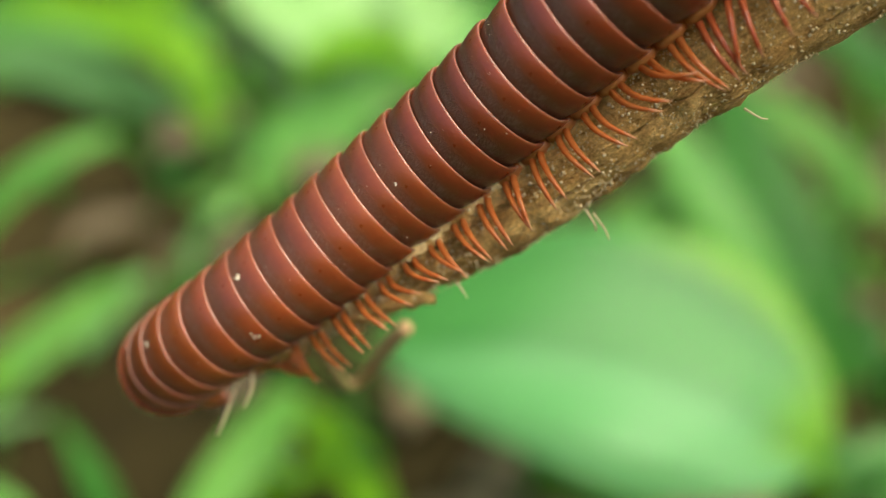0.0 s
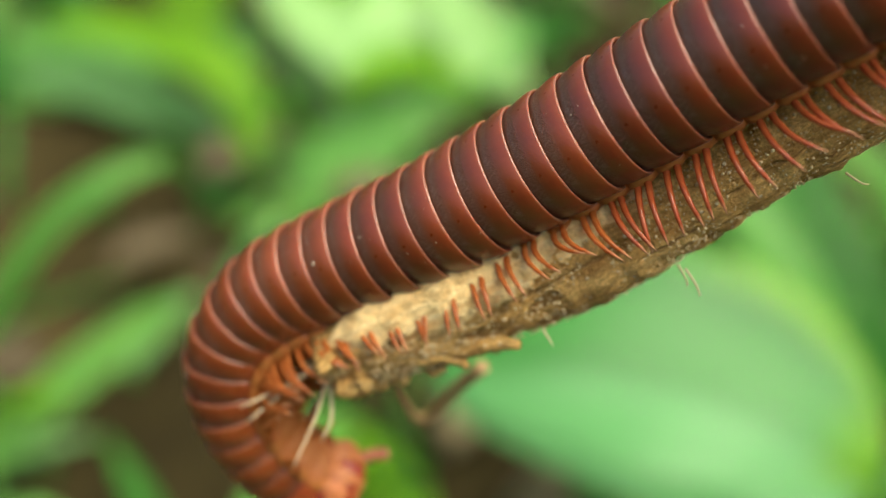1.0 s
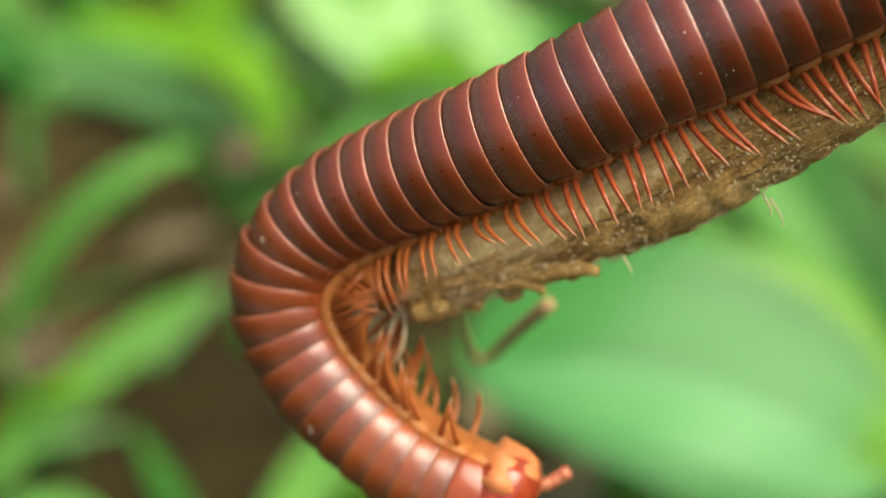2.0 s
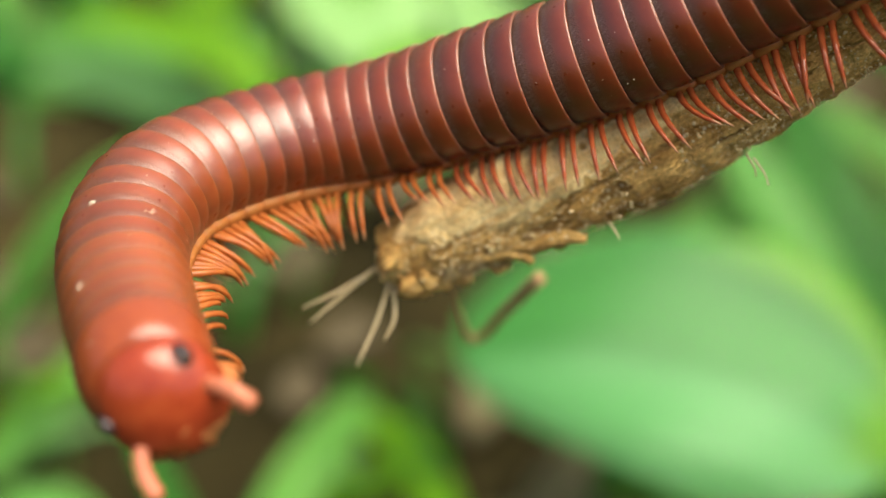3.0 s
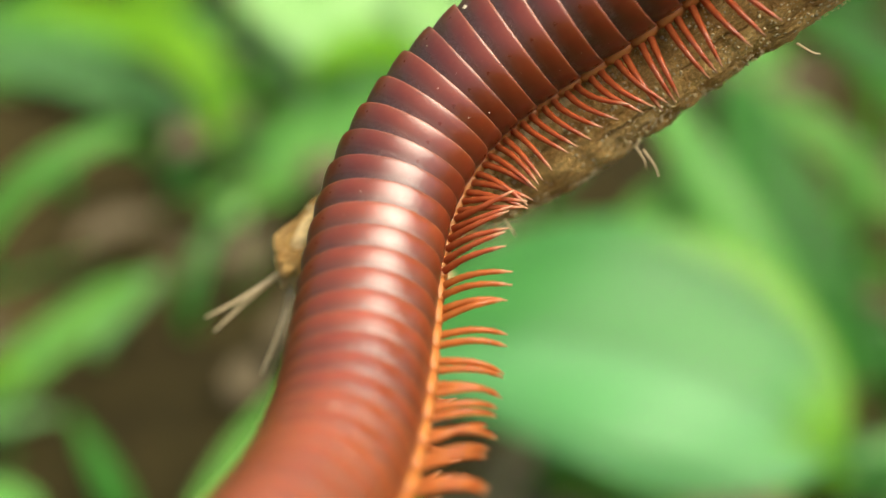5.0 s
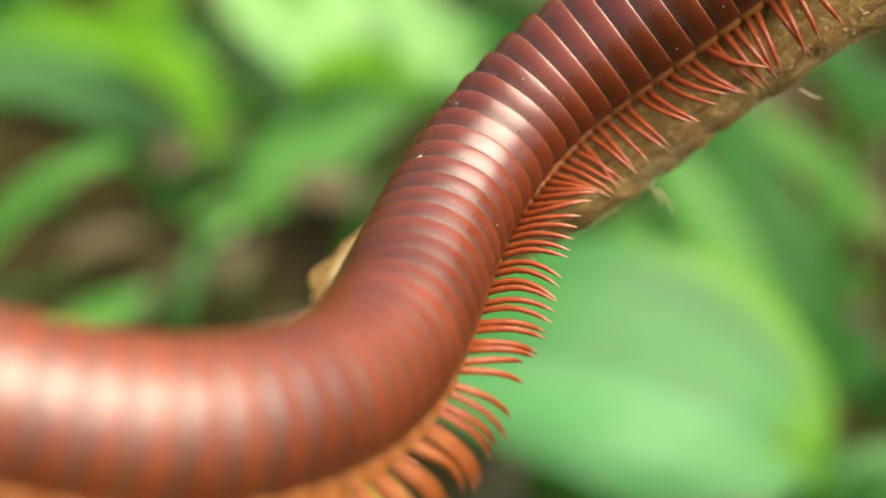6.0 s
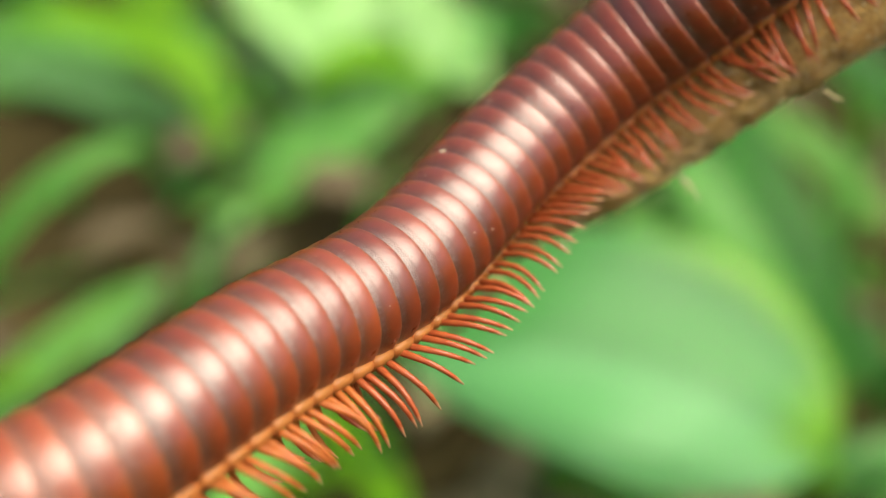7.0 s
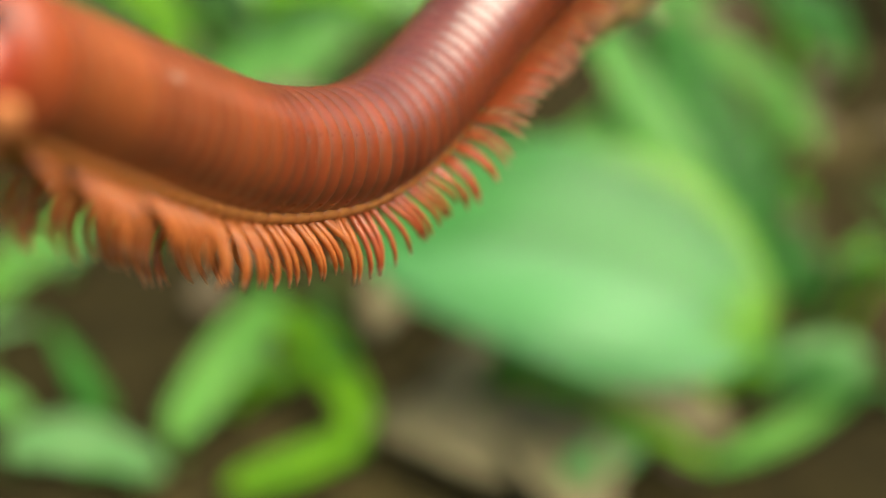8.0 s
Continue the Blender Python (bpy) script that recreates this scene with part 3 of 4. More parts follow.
    for x0, y0, lean in ((-395, -190, 60), (-95, -262, 60), (120, -270, 70), (300, -285, 80), (440, -90, 40)):
        o = foot(view(x0, y0, 300).x, view(x0, y0, 300).y)
        tuft = thing("grass_tuft", Matrix.Translation(o), "tuft of soft leaning green grass blades", "grass", "grass tufts")
        for i in range(5):
            a = o + Vector((rnd.uniform(-0.008, 0.008), rnd.uniform(-0.006, 0.006), 0))
            dx, up = rnd.uniform(0.2, 1.1) * lean / 2400, rnd.uniform(0.018, 0.040)
            b = a + Vector((dx * 0.4, 0.002, up * 0.75))
            c = a + Vector((dx * 1.3, rnd.uniform(-0.01, 0.012), up))
            blade(tuft, a, b, c, rnd.uniform(0.0030, 0.0062), TOWARD + UP * rnd.uniform(0.1, 0.9), rnd.choice((LEAF_MID, LEAF_GREY, LEAF_DEEP, LEAF_LIME, LEAF_MID)), 0.25, 0.45, 0.3, name="grass_blade", n=12, m=4)
    # low leaves on the soil
    h = thing("broadleaf_plant", Matrix.Translation(foot(0.03, 0.22)), "low seedlings with small green leaves on the soil", "plant", "plants")
    for a, b, c, w, mat in LOWS:
        blade(h, view(*a), view(*b), view(*c), w, TOWARD + UP * 0.6, mat, 0.1, 0.5, 0.5, label="small green leaf")
        stalk(h, view(*a), foot(view(*a).x, view(*a).y + 0.015), 0.0010, 0.0012)


def dead_leaves():
    """Dry leaves lying on the soil, some added to stand in for brightly lit soil."""
    rnd = random.Random(12)
    for x, y, turn, l, w in ((0.035, 0.205, 0.4, 0.040, 0.016), (0.062, 0.222, 2.2, 0.034, 0.015), (0.012, 0.238, 1.2, 0.036, 0.014), (0.095, 0.215, 0.2, 0.042, 0.018), (0.078, 0.190, 2.8, 0.034, 0.014), (0.046, 0.178, 1.9, 0.052, 0.024), (0.060, 0.184, 0.6, 0.046, 0.020), (0.022, 0.180, 2.6, 0.044, 0.018)):
        o = Vector((x, y, 0.006))
        d = Vector((math.cos(turn), math.sin(turn), 0)) * l / 2
        dead = thing("dead_leaf", Matrix.Translation(o), "curled dry brown leaf on the soil, added to brighten it", "leaf", "dead leaves")
        blade(dead, o - d, o + UP * rnd.uniform(0.003, 0.006), o + d, w, UP + TOWARD * 0.5, DRY_LEAF, 0.2, 0.45, 0.6, 0.25, name="leaf_blade", n=14, m=6)


def undergrowth():
    """Thin grass and sprouts between the plants, too dense to count."""
    rnd = random.Random(8)
    bm = bmesh.new()
    uv = bm.loops.layers.uv.new("UVMap")
    for i in range(4400):
        c = Vector((rnd.uniform(-0.32, 0.34), rnd.uniform(0.17, 0.75), 0.0)) if i < 170 else Vector((rnd.gauss(0, 1.6), 0.35 + rnd.gauss(0, 1.6), 0.0))
        if i >= 170 and abs(c.x) < 0.42 and -0.1 < c.y < 0.9:
            continue
        h, w = rnd.uniform(0.015, 0.055), rnd.uniform(0.0025, 0.0075)
        a, lean = rnd.uniform(0, 6.3), rnd.uniform(0.3, 1.3)
        way, side = Vector((math.cos(a), math.sin(a), 0)), Vector((-math.sin(a), math.cos(a), 0))
        rows = []
        for i in range(6):
            u = i / 5
            p = c + UP * h * (u - 0.35 * lean * u * u) + way * h * lean * u * u
            k = w / 2 * max(0.05, math.sin(math.pi * (0.15 + 0.85 * u)) ** 0.6)
            rows.append([(bm.verts.new(p + side * k * s - way * 0.2 * k * abs(s)), u, s) for s in (-1, 0, 1)])
        for p, q in zip(rows, rows[1:]):
            for j in (0, 1):
                vs = (p[j], p[j + 1], q[j + 1], q[j])
                f = bm.faces.new([v[0] for v in vs])
                for l, v in zip(f.loops, vs):
                    l[uv].uv = (v[1], v[2])
    ob = part("undergrowth", bm, LEAF_DEEP)
    tagged(ob, "thin green grass and sprouts on the soil", "undergrowth", kind="stuff")


def thicket():
    """Dense leaves of bushes round the clearing on all sides, unseen, added to block the low sky light."""
    rnd = random.Random(31)
    bm = bmesh.new()
    uv = bm.loops.layers.uv.new("UVMap")
    spots = []
    for i in range(150):
        a, r = 2 * math.pi * (i * 0.618 + rnd.uniform(-0.03, 0.03)), 1.08 + 1.9 * rnd.random() ** 1.5
        # bushes behind the camera stay low so that more light reaches the twig
        spots.append((r * math.sin(a), 0.35 + r * math.cos(a), rnd.uniform(0.16, 0.42), rnd.uniform(0.55, 1.25) * (1.0 if r < 1.7 else 0.7) * (1.0 if math.cos(a) > -0.1 else 0.38)))
    for i in range(9000):
        x, y, wide, tall = spots[i % len(spots)]
        a, h = rnd.uniform(0, 2 * math.pi), rnd.random() ** 0.8
        r = wide * (0.55 + 0.5 * rnd.random()) * math.sqrt(max(0.05, 1 - (1.6 * abs(h - 0.4)) ** 2))
        c = Vector((x + r * math.sin(a), y + r * math.cos(a), tall * h + 0.02))
        m = Matrix.Translation(c) @ Euler((rnd.uniform(-0.9, 0.9), rnd.uniform(-0.9, 0.9), rnd.uniform(0, 6.3))).to_matrix().to_4x4()
        l, w = rnd.uniform(0.05, 0.10), rnd.uniform(0.02, 0.04)
        rows = []
        for k in range(4):
            u = k / 3
            h = w / 2 * (0.12, 0.95, 0.85, 0.06)[k]
            rows.append([(bm.verts.new(m @ Vector(((u - 0.5) * l, s * h, 0.2 * h * abs(s) - 0.12 * l * u * u))), u, s) for s in (-1, 0, 1)])
        for p, q in zip(rows, rows[1:]):
            for j in (0, 1):
                vs = (p[j], p[j + 1], q[j + 1], q[j])
                f = bm.faces.new([v[0] for v in vs])
                for lp, v in zip(f.loops, vs):
                    lp[uv].uv = (v[1], v[2])
    tagged(part("thicket", bm, LEAF_DEEP), "dense dark green bushes, unseen, added to block low sky light", "bushes", kind="stuff")


plants()
dead_leaves()
undergrowth()
thicket()


# ---- the twig ----
TWIG_AT = at(13.13, 6.03, -68)


def twig_points():
    """Axis of the twig from beyond the place to its broken end."""
    return [at(46.4, 24.9, -54.6), at(34.6, 17.6, -59.4), at(22.4, 11.0, -64.4), at(16.6, 7.3, -66.7), at(11.3, 3.8, -68.8),
            at(3.8, 0.5, -70.9), at(-0.8, -1.5, -71.7), at(-4.0, -2.7, -72.2)]


def twig():
    tw = thing("twig", Matrix.Translation(TWIG_AT), "dead brown twig with rough speckled bark and a broken pale end", "twig")
    back = tw.matrix_world.inverted()

    def own(ob):
        ob.matrix_parent_inverse = back
        return ob

    pts = twig_points()
    own(part("bark", tube(pts, (0.0033, 0.0033, 0.0034, 0.0034, 0.0034, 0.0031, 0.0026, 0.0016), 48, rough=0.11, seed=2, steps=18), BARK, tw))
    # bared pale wood on the upper side towards the end
    up = TURN @ Vector((-0.20, 0.40, 0.89))
    wood = [p + up * 0.0016 for p in (at(22.0, 10.6, -64.5), at(15.5, 6.5, -67.1), at(9.0, 2.5, -69.5), at(3.8, 0.4, -70.6), at(-0.8, -1.6, -71.5), at(-3.0, -2.7, -71.9))]
    own(part("bare_wood", tube(wood, (0.0008, 0.0018, 0.0021, 0.0021, 0.0015, 0.0004), 28, rough=0.24, seed=4, steps=12), WOOD, tw, "pale bare wood where the bark has split off"))
    # lifted splinters of bark and torn wood
    for i, (pp, rr, mat, label) in enumerate((
            (((1.8, -2.1, -69.6), (4.4, -1.9, -69.2), (6.2, -1.75, -68.8), (7.5, -1.9, -68.4)), (0.0006, 0.0007, 0.0005, 0.00025), BARK, "thin lifted splinter of bark"),
            (((0.5, -2.6, -70.0), (2.2, -2.7, -69.8), (3.8, -2.7, -69.5), (4.6, -3.2, -69.4)), (0.0006, 0.0005, 0.0004, 0.0002), BARK, "thin lifted splinter of bark"),
            (((-1.2, -1.3, -70.8), (-2.9, -2.1, -71.1), (-3.8, -2.4, -71.4), (-4.5, -2.6, -71.5)), (0.0007, 0.0006, 0.0004, 0.00012), WOOD, "torn pale wood"),
            (((-1.2, -2.2, -70.7), (-3.0, -3.0, -70.9), (-3.8, -3.5, -71.1), (-4.1, -4.3, -71.2)), (0.0008, 0.0007, 0.0004, 0.00012), WOOD, "torn pale wood"),
            (((-1.0, -0.9, -71.6), (-2.6, -1.4, -72.0), (-3.4, -1.6, -72.2), (-4.2, -1.9, -72.4)), (0.0007, 0.0006, 0.0004, 0.0001), WOOD, "torn pale wood"),
            (((-1.5, -2.9, -71.6), (-2.8, -3.6, -71.8), (-3.4, -4.0, -72.0), (-3.6, -4.6, -72.1)), (0.0006, 0.0005, 0.0003, 0.0001), BARK, "curled strip of bark"),
            )):
        own(part("splinter", tube([at(*q) for q in pp], rr, 12, rough=0.28, seed=6 + i, steps=8), mat, tw, label))
    # a thin snapped side shoot that hangs on a strand behind the end
    shoot = own(part("side_shoot", tube([at(-0.6, -2.4, -73.6), at(0.2, -5.6, -80.0), view(18, -101, 88), view(46, -76, 84), view(72, -53, 80)], (0.00008, 0.00009, 0.00034, 0.00044, 0.00050), 12, rough=0.12, seed=8), STALK, tw, "thin brown side shoot with a snapped tip"))
    own(part("snapped_tip", tube([view(72, -53, 80), view(75, -50.5, 79.7)], (0.00056, 0.00046), 12, rough=0.2, seed=5), CORK, shoot, "pale snapped tip"))
    # the torn core at the very end
    own(part("torn_core", tube([at(-0.2, -1.6, -71.4), at(-2.0, -2.4, -72.0), at(-3.4, -3.0, -72.6), at(-4.3, -3.2, -72.9)], (0.0021, 0.0020, 0.0016, 0.0008), 20, rough=0.32, seed=15, steps=8), WOOD, tw, "pale torn wood core"))
    rnd = random.Random(3)
    for i, (a, b, c) in enumerate((((-4.0, -3.2, -72.2), (-6.6, -4.8, -72.2), (-8.9, -5.9, -72.2)), ((-4.0, -3.2, -72.2), (-6.5, -5.1, -72.4), (-8.5, -6.8, -72.6)),
                                   ((-3.6, -3.8, -72.0), (-4.4, -6.5, -72.0), (-5.7, -9.4, -72.2)), ((-3.6, -3.8, -72.0), (-3.4, -6.3, -71.8), (-4.0, -7.8, -71.8)))):
        own(part("fibre", tube([at(*a), at(*b), at(*c)], (0.00012, 0.00010, 0.00005), 6, rough=0.2, seed=i), FIBRE, tw, "pale loose wood fibre"))
    # crumbs and pale granules that stick to the bark
    path = smooth_path(pts, 20)

    def skin(i, turn, depth=0.96):
        c = path[i]
        t = (path[i + 1] - path[i - 1]).normalized()
        front = TOWARD - t * TOWARD.dot(t)
        front.normalize()
        down = t.cross(front)
        if down.z > 0:
            down = -down
        r = 0.0034 if i < 100 else 0.0034 - (i - 100) / 40 * 0.0012
        return c + (front * math.cos(turn) + down * math.sin(turn)) * r * depth

    for i, turn, r in ((134, 1.2, 0.9), (130, 1.5, 0.7), (124, 1.5, 0.6), (118, 1.6, 0.7), (108, 1.5, 0.6), (136, 0.2, 0.8), (127, 1.1, 0.6), (96, 1.4, 0.45)):
        bm = bmesh.new()
        bmesh.ops.create_icosphere(bm, subdivisions=3, radius=r / 1000)
        for v in bm.verts:
            v.co *= 1 + 0.7 * noise.noise(v.co * 1700 + Vector((i, turn, r)))
        ob = part("bark_crumb", bm, BARK, tw)
        ob.location = skin(i, turn) - TWIG_AT
    spots = []
    for _ in range(4200):
        i = rnd.randint(22, 122)
        turn = rnd.uniform(-1.0, 1.7)
        c = skin(i, turn, 1.0) + (path[i + 1] - path[i]) * rnd.random()
        spots.append((c, rnd.choice((0.03, 0.04, 0.05, 0.08)) * rnd.uniform(0.7, 1.2) / 1000, Vector((rnd.uniform(0.7, 1.5), rnd.uniform(0.7, 1.4), rnd.uniform(0.7, 1.4)))))
    bm = grains(spots)
    own(tagged(part("cork", bm, CORK, tw, "pale specks of cork on the bark"), kind="stuff"))
    # hairs along the edge
    for x, y, z, dx, dy in ((16.6, 2.0, -66, 0.5, -1.0), (24.3, 7.0, -63, 0.9, -0.1), (16.2, 2.2, -66, 0.2, -0.7), (9.0, -1.4, -68, 0.3, -0.5)):
        own(part("hair", tube([at(x - 0.3, y + 0.5, z), at(x + dx * 0.5, y + dy * 0.4, z + 0.2), at(x + dx, y + dy, z)], (0.00007, 0.00005, 0.00003), 5), FIBRE, tw))
    return tw


TWIG = twig()


# ---- the millipede ----
RINGS = 52
ORIGIN = at(15.0, 12.0, -61.8)


def ring_mesh(mat):
    """One body ring, head towards +x: rim, swollen rear half, groove, narrower front half that slips under its neighbour."""
    mm = 0.001
    profile = [(-0.50, 3.05), (-0.70, 3.30), (-0.82, 3.39), (-0.850, 3.43), (-0.846, 3.478), (-0.822, 3.508), (-0.78, 3.522), (-0.68, 3.532), (-0.55, 3.536), (-0.40, 3.533), (-0.22, 3.516),
               (0.00, 3.488), (0.22, 3.450), (0.44, 3.405), (0.66, 3.352), (0.90, 3.288), (1.16, 3.21), (1.45, 3.10), (1.60, 2.9)]

    def oval(x, a):
        low = max(0.0, -math.sin(a))
        return 1 - 0.10 * low ** 3 + 0.004 * math.sin(7 * a + 900 * x)

    bm = spun([(x * mm, r * mm) for x, r in profile], 56, wobble=oval)
    me = bpy.data.meshes.new("ring")
    bm.to_mesh(me)
    bm.free()
    for p in me.polygons:
        p.use_smooth = True
    me.materials.append(mat)
    return me


def collar_mesh():
    """The collar plate over the neck: smooth, rounded off towards the head."""
    bm = spun([(x / 1000, r / 1000) for x, r in ((-0.55, 3.05), (-0.80, 3.45), (-0.84, 3.50), (-0.70, 3.53), (-0.2, 3.52), (0.4, 3.44), (0.9, 3.32), (1.35, 3.12), (1.65, 2.88), (1.78, 2.66), (1.6, 2.4))], 56)
    me = bpy.data.meshes.new("collar")
    bm.to_mesh(me)
    bm.free()
    for p in me.polygons:
        p.use_smooth = True
    me.materials.append(COLLAR)
    return me


def belly_mesh():
    """The fleshy leg-bearing plate below a ring, with a swelling at each hip."""
    bm = spun([(-0.00098, 0.0010), (-0.00090, 0.0014), (-0.00045, 0.00166), (0.0, 0.00160), (0.00045, 0.00166), (0.00088, 0.0014), (0.00094, 0.0010)], 24)
    for v in bm.verts:
        hip = max(0.0, abs(v.co.y) / 0.0016 - 0.35)
        v.co.z = v.co.z * (0.36 + 0.10 * hip) - 0.00296
        v.co.y *= 1.10
    me = bpy.data.meshes.new("sternite")
    bm.to_mesh(me)
    bm.free()
    for p in me.polygons:
        p.use_smooth = True
    me.materials.append(BELLY)
    return me


def leg_mesh(mat):
    """A leg hanging along -z from its hip: six joints, slightly bowed, with a small claw."""
    joints = [(0, 0.27), (0.28, 0.30), (0.60, 0.24), (0.70, 0.255), (1.25, 0.215), (1.35, 0.235), (1.95, 0.195), (2.05, 0.212), (2.65, 0.172), (2.75, 0.19),
              (3.35, 0.152), (3.45, 0.160), (3.95, 0.120), (4.08, 0.085), (4.40, 0.035)]
    bm = bmesh.new()
    rows = []
    n = 8
    for d, r in joints:
        u = d / 4.45
        out = 1.0 * math.sin(u * math.pi * 0.85)
        back = -0.75 * u * u
        rows.append([bm.verts.new(((back + 0.84 * r * math.cos(2 * math.pi * j / n)) / 1000, (out + 0.90 * r * math.sin(2 * math.pi * j / n)) / 1000, -d / 1000)) for j in range(n)])
    for p, q in zip(rows, rows[1:]):
        for j in range(n):
            bm.faces.new((p[j], q[j], q[(j + 1) % n], p[(j + 1) % n]))
    bm.faces.new(rows[0])
    bm.faces.new(rows[-1][::-1])
    me = bpy.data.meshes.new("leg")
    bm.to_mesh(me)
    bm.free()
    for p in me.polygons:
        p.use_smooth = True
    me.materials.append(mat)
    return me


def slim(k):
    """Girth of ring k counted from the head: narrower towards the head and the tail."""
    u = min(max(k / 13, 0), 1)
    v = min(max((RINGS - k) / 6, 0), 1)
    return 1.03 * (0.85 + 0.15 * u * u * (3 - 2 * u)) * (0.6 + 0.4 * v ** 0.5)


def specks(ring, k, rnd):
    """Grains of dust stuck to a ring."""
    spots = []
    a0, x0 = rnd.uniform(0.0, 1.0) * math.pi, rnd.uniform(-0.3, 0.5)
    clump = rnd.choice((0, 0, 8, 14, 26))
    for i in range(clump + 26):
        a = a0 + rnd.gauss(0, 0.035) if i < clump else rnd.uniform(-0.15, 1.15) * math.pi
        x = x0 + rnd.gauss(0, 0.14) if i < clump else rnd.uniform(-0.7, 0.6)
        r = 3.40 if x > 0.02 else 3.5
        spots.append((Vector((x, r * math.cos(a), r * math.sin(a))) / 1000, (rnd.choice((0.020, 0.032, 0.048)) if i < clump else rnd.choice((0.008, 0.010, 0.014, 0.024))) * rnd.uniform(0.7, 1.3) / 1000, Vector((rnd.uniform(0.6, 1.6), 1, rnd.uniform(0.6, 1.6)))))
    bm = grains(spots)
    part("dust_grains", bm, DUST, ring, "pale grains of dust")


def millipede():
    bug = thing("millipede", Matrix.Translation(ORIGIN), "rust red millipede with dark banded rings crawling along the twig", "millipede")
    mm, rm, fm, nm, bm_, lm, cm = ring_mesh(CUTICLE_MID), ring_mesh(CUTICLE), ring_mesh(CUTICLE_FRONT), ring_mesh(CUTICLE_NECK), belly_mesh(), (leg_mesh(LEG), leg_mesh(LEG_FRONT)), collar_mesh()
    rnd = random.Random(11)
    rings, legs = [], []
    for k in range(RINGS):
        r = new("ring", nm if k < 5 else fm if k < 14 else mm if k < 23 else rm) if k else tagged(new("collar", cm), "smooth orange collar plate behind the head")
        r.parent = bug
        r.scale = (1.0, slim(k), slim(k))
        st = new("sternite", bm_)
        st.parent = r
        rings.append(r)
        if k % 3 or rnd.random() < 0.5:
            specks(r, k, rnd)
        if k == 0:
            continue
        for x in ((0.32, -0.28) if k > 3 else (0.0,)):
            for side in (1, -1):
                leg = new("leg", lm[k < 22])
                leg.parent = r
                leg.scale = (1, 0.95 * side, 0.9 if k > 20 else 0.82) if k > 3 else (0.9, 0.85 * side, 0.75)
                legs.append((leg, k, x, side, rnd.gauss(0, 8)))
    # head
    feelers = []
    hb = spun([(-1.4, 2.35), (-0.8, 2.65), (0.0, 2.75), (0.6, 2.62), (1.1, 2.25), (1.5, 1.6), (1.75, 0.8), (1.8, 0.2)], 48)
    for v in hb.verts:
        v.co /= 1000
        v.co.z = v.co.z * 1.05 - 0.0006 - 0.25 * max(0, v.co.x)
        v.co.z += 0.00012 * math.sin(v.co.y * 2600) * (1 if v.co.z < -0.001 else 0)
    hd = part("head", hb, HEAD, bug, "smooth glossy dark red head")
    for side in (1, -1):
        eb = bmesh.new()
        bmesh.ops.create_icosphere(eb, subdivisions=2, radius=0.00055)
        for v in eb.verts:
            v.co.y *= 0.7
            v.co.x *= 1.2
        eye = part("eye", eb, EYE, hd, "black eye patch")
        eye.location = (0.0006, side * 0.00215, 0.0006)
        pts = [Vector(p) / 1000 for p in ((0, 0, 0), (0.7, 0.18 * side, 0.03), (1.5, 0.3 * side, -0.22), (2.3, 0.25 * side, -0.65))]
        ant = part("antenna", tube(pts, (0.00028, 0.00038, 0.00033, 0.00042, 0.00037, 0.00044, 0.00038, 0.00046, 0.00032), 10, steps=8), FEELER, hd, "short jointed orange antenna")
        feelers.append((ant, side))
    jb = spun([(-0.0018, 0.0014), (-0.0012, 0.0021), (-0.0004, 0.0024), (0.0004, 0.0023), (0.0011, 0.0018), (0.0016, 0.0008)], 32)
    for v in jb.verts:
        v.co.z = v.co.z * 0.70 - 0.0019
        v.co *= 1 + 0.16 * noise.noise(v.co * 1500) + 0.05 * math.cos(v.co.y * 5200)
        v.co.y *= 1.06
    part("jaw", jb, MOUTH, hd, "orange mouthparts")
    return bug, rings, legs, hd, feelers


BUG, RING, LEGS, HEAD_PART, FEELERS = millipede()


# ---- movement ----
POSTURE = []


def crawl(t, ahead, place, turns, tilts):
    """A posture: millimetres of body ahead of the anchor, the anchor's place, and every 5 mm from it the heading (0 left, 90 down the slope) and the tilt towards +z."""
    POSTURE.append((t, ahead, np.array(place), np.radians(turns), np.radians(tilts)))


def eased(ts, values, t):
    """Soft interpolation over uneven times, without overshoot at the ends."""
    i = min(max(int(np.searchsorted(ts, t)) - 1, 0), len(ts) - 2)
    h = ts[i + 1] - ts[i]
    u = (t - ts[i]) / h

    def slope(j):
        if j == 0:
            return (values[1] - values[0]) / (ts[1] - ts[0])
        if j == len(ts) - 1:
            return (values[-1] - values[-2]) / (ts[-1] - ts[-2])
        a, b = ts[j] - ts[j - 1], ts[j + 1] - ts[j]
        sa, sb = (values[j] - values[j - 1]) / a, (values[j + 1] - values[j]) / b
        return (sa * b + sb * a) / (a + b)

    return ((2 * u ** 3 - 3 * u * u + 1) * values[i] + (u ** 3 - 2 * u * u + u) * h * slope(i)
            + (3 * u * u - 2 * u ** 3) * values[i + 1] + (u ** 3 - u * u) * h * slope(i + 1))


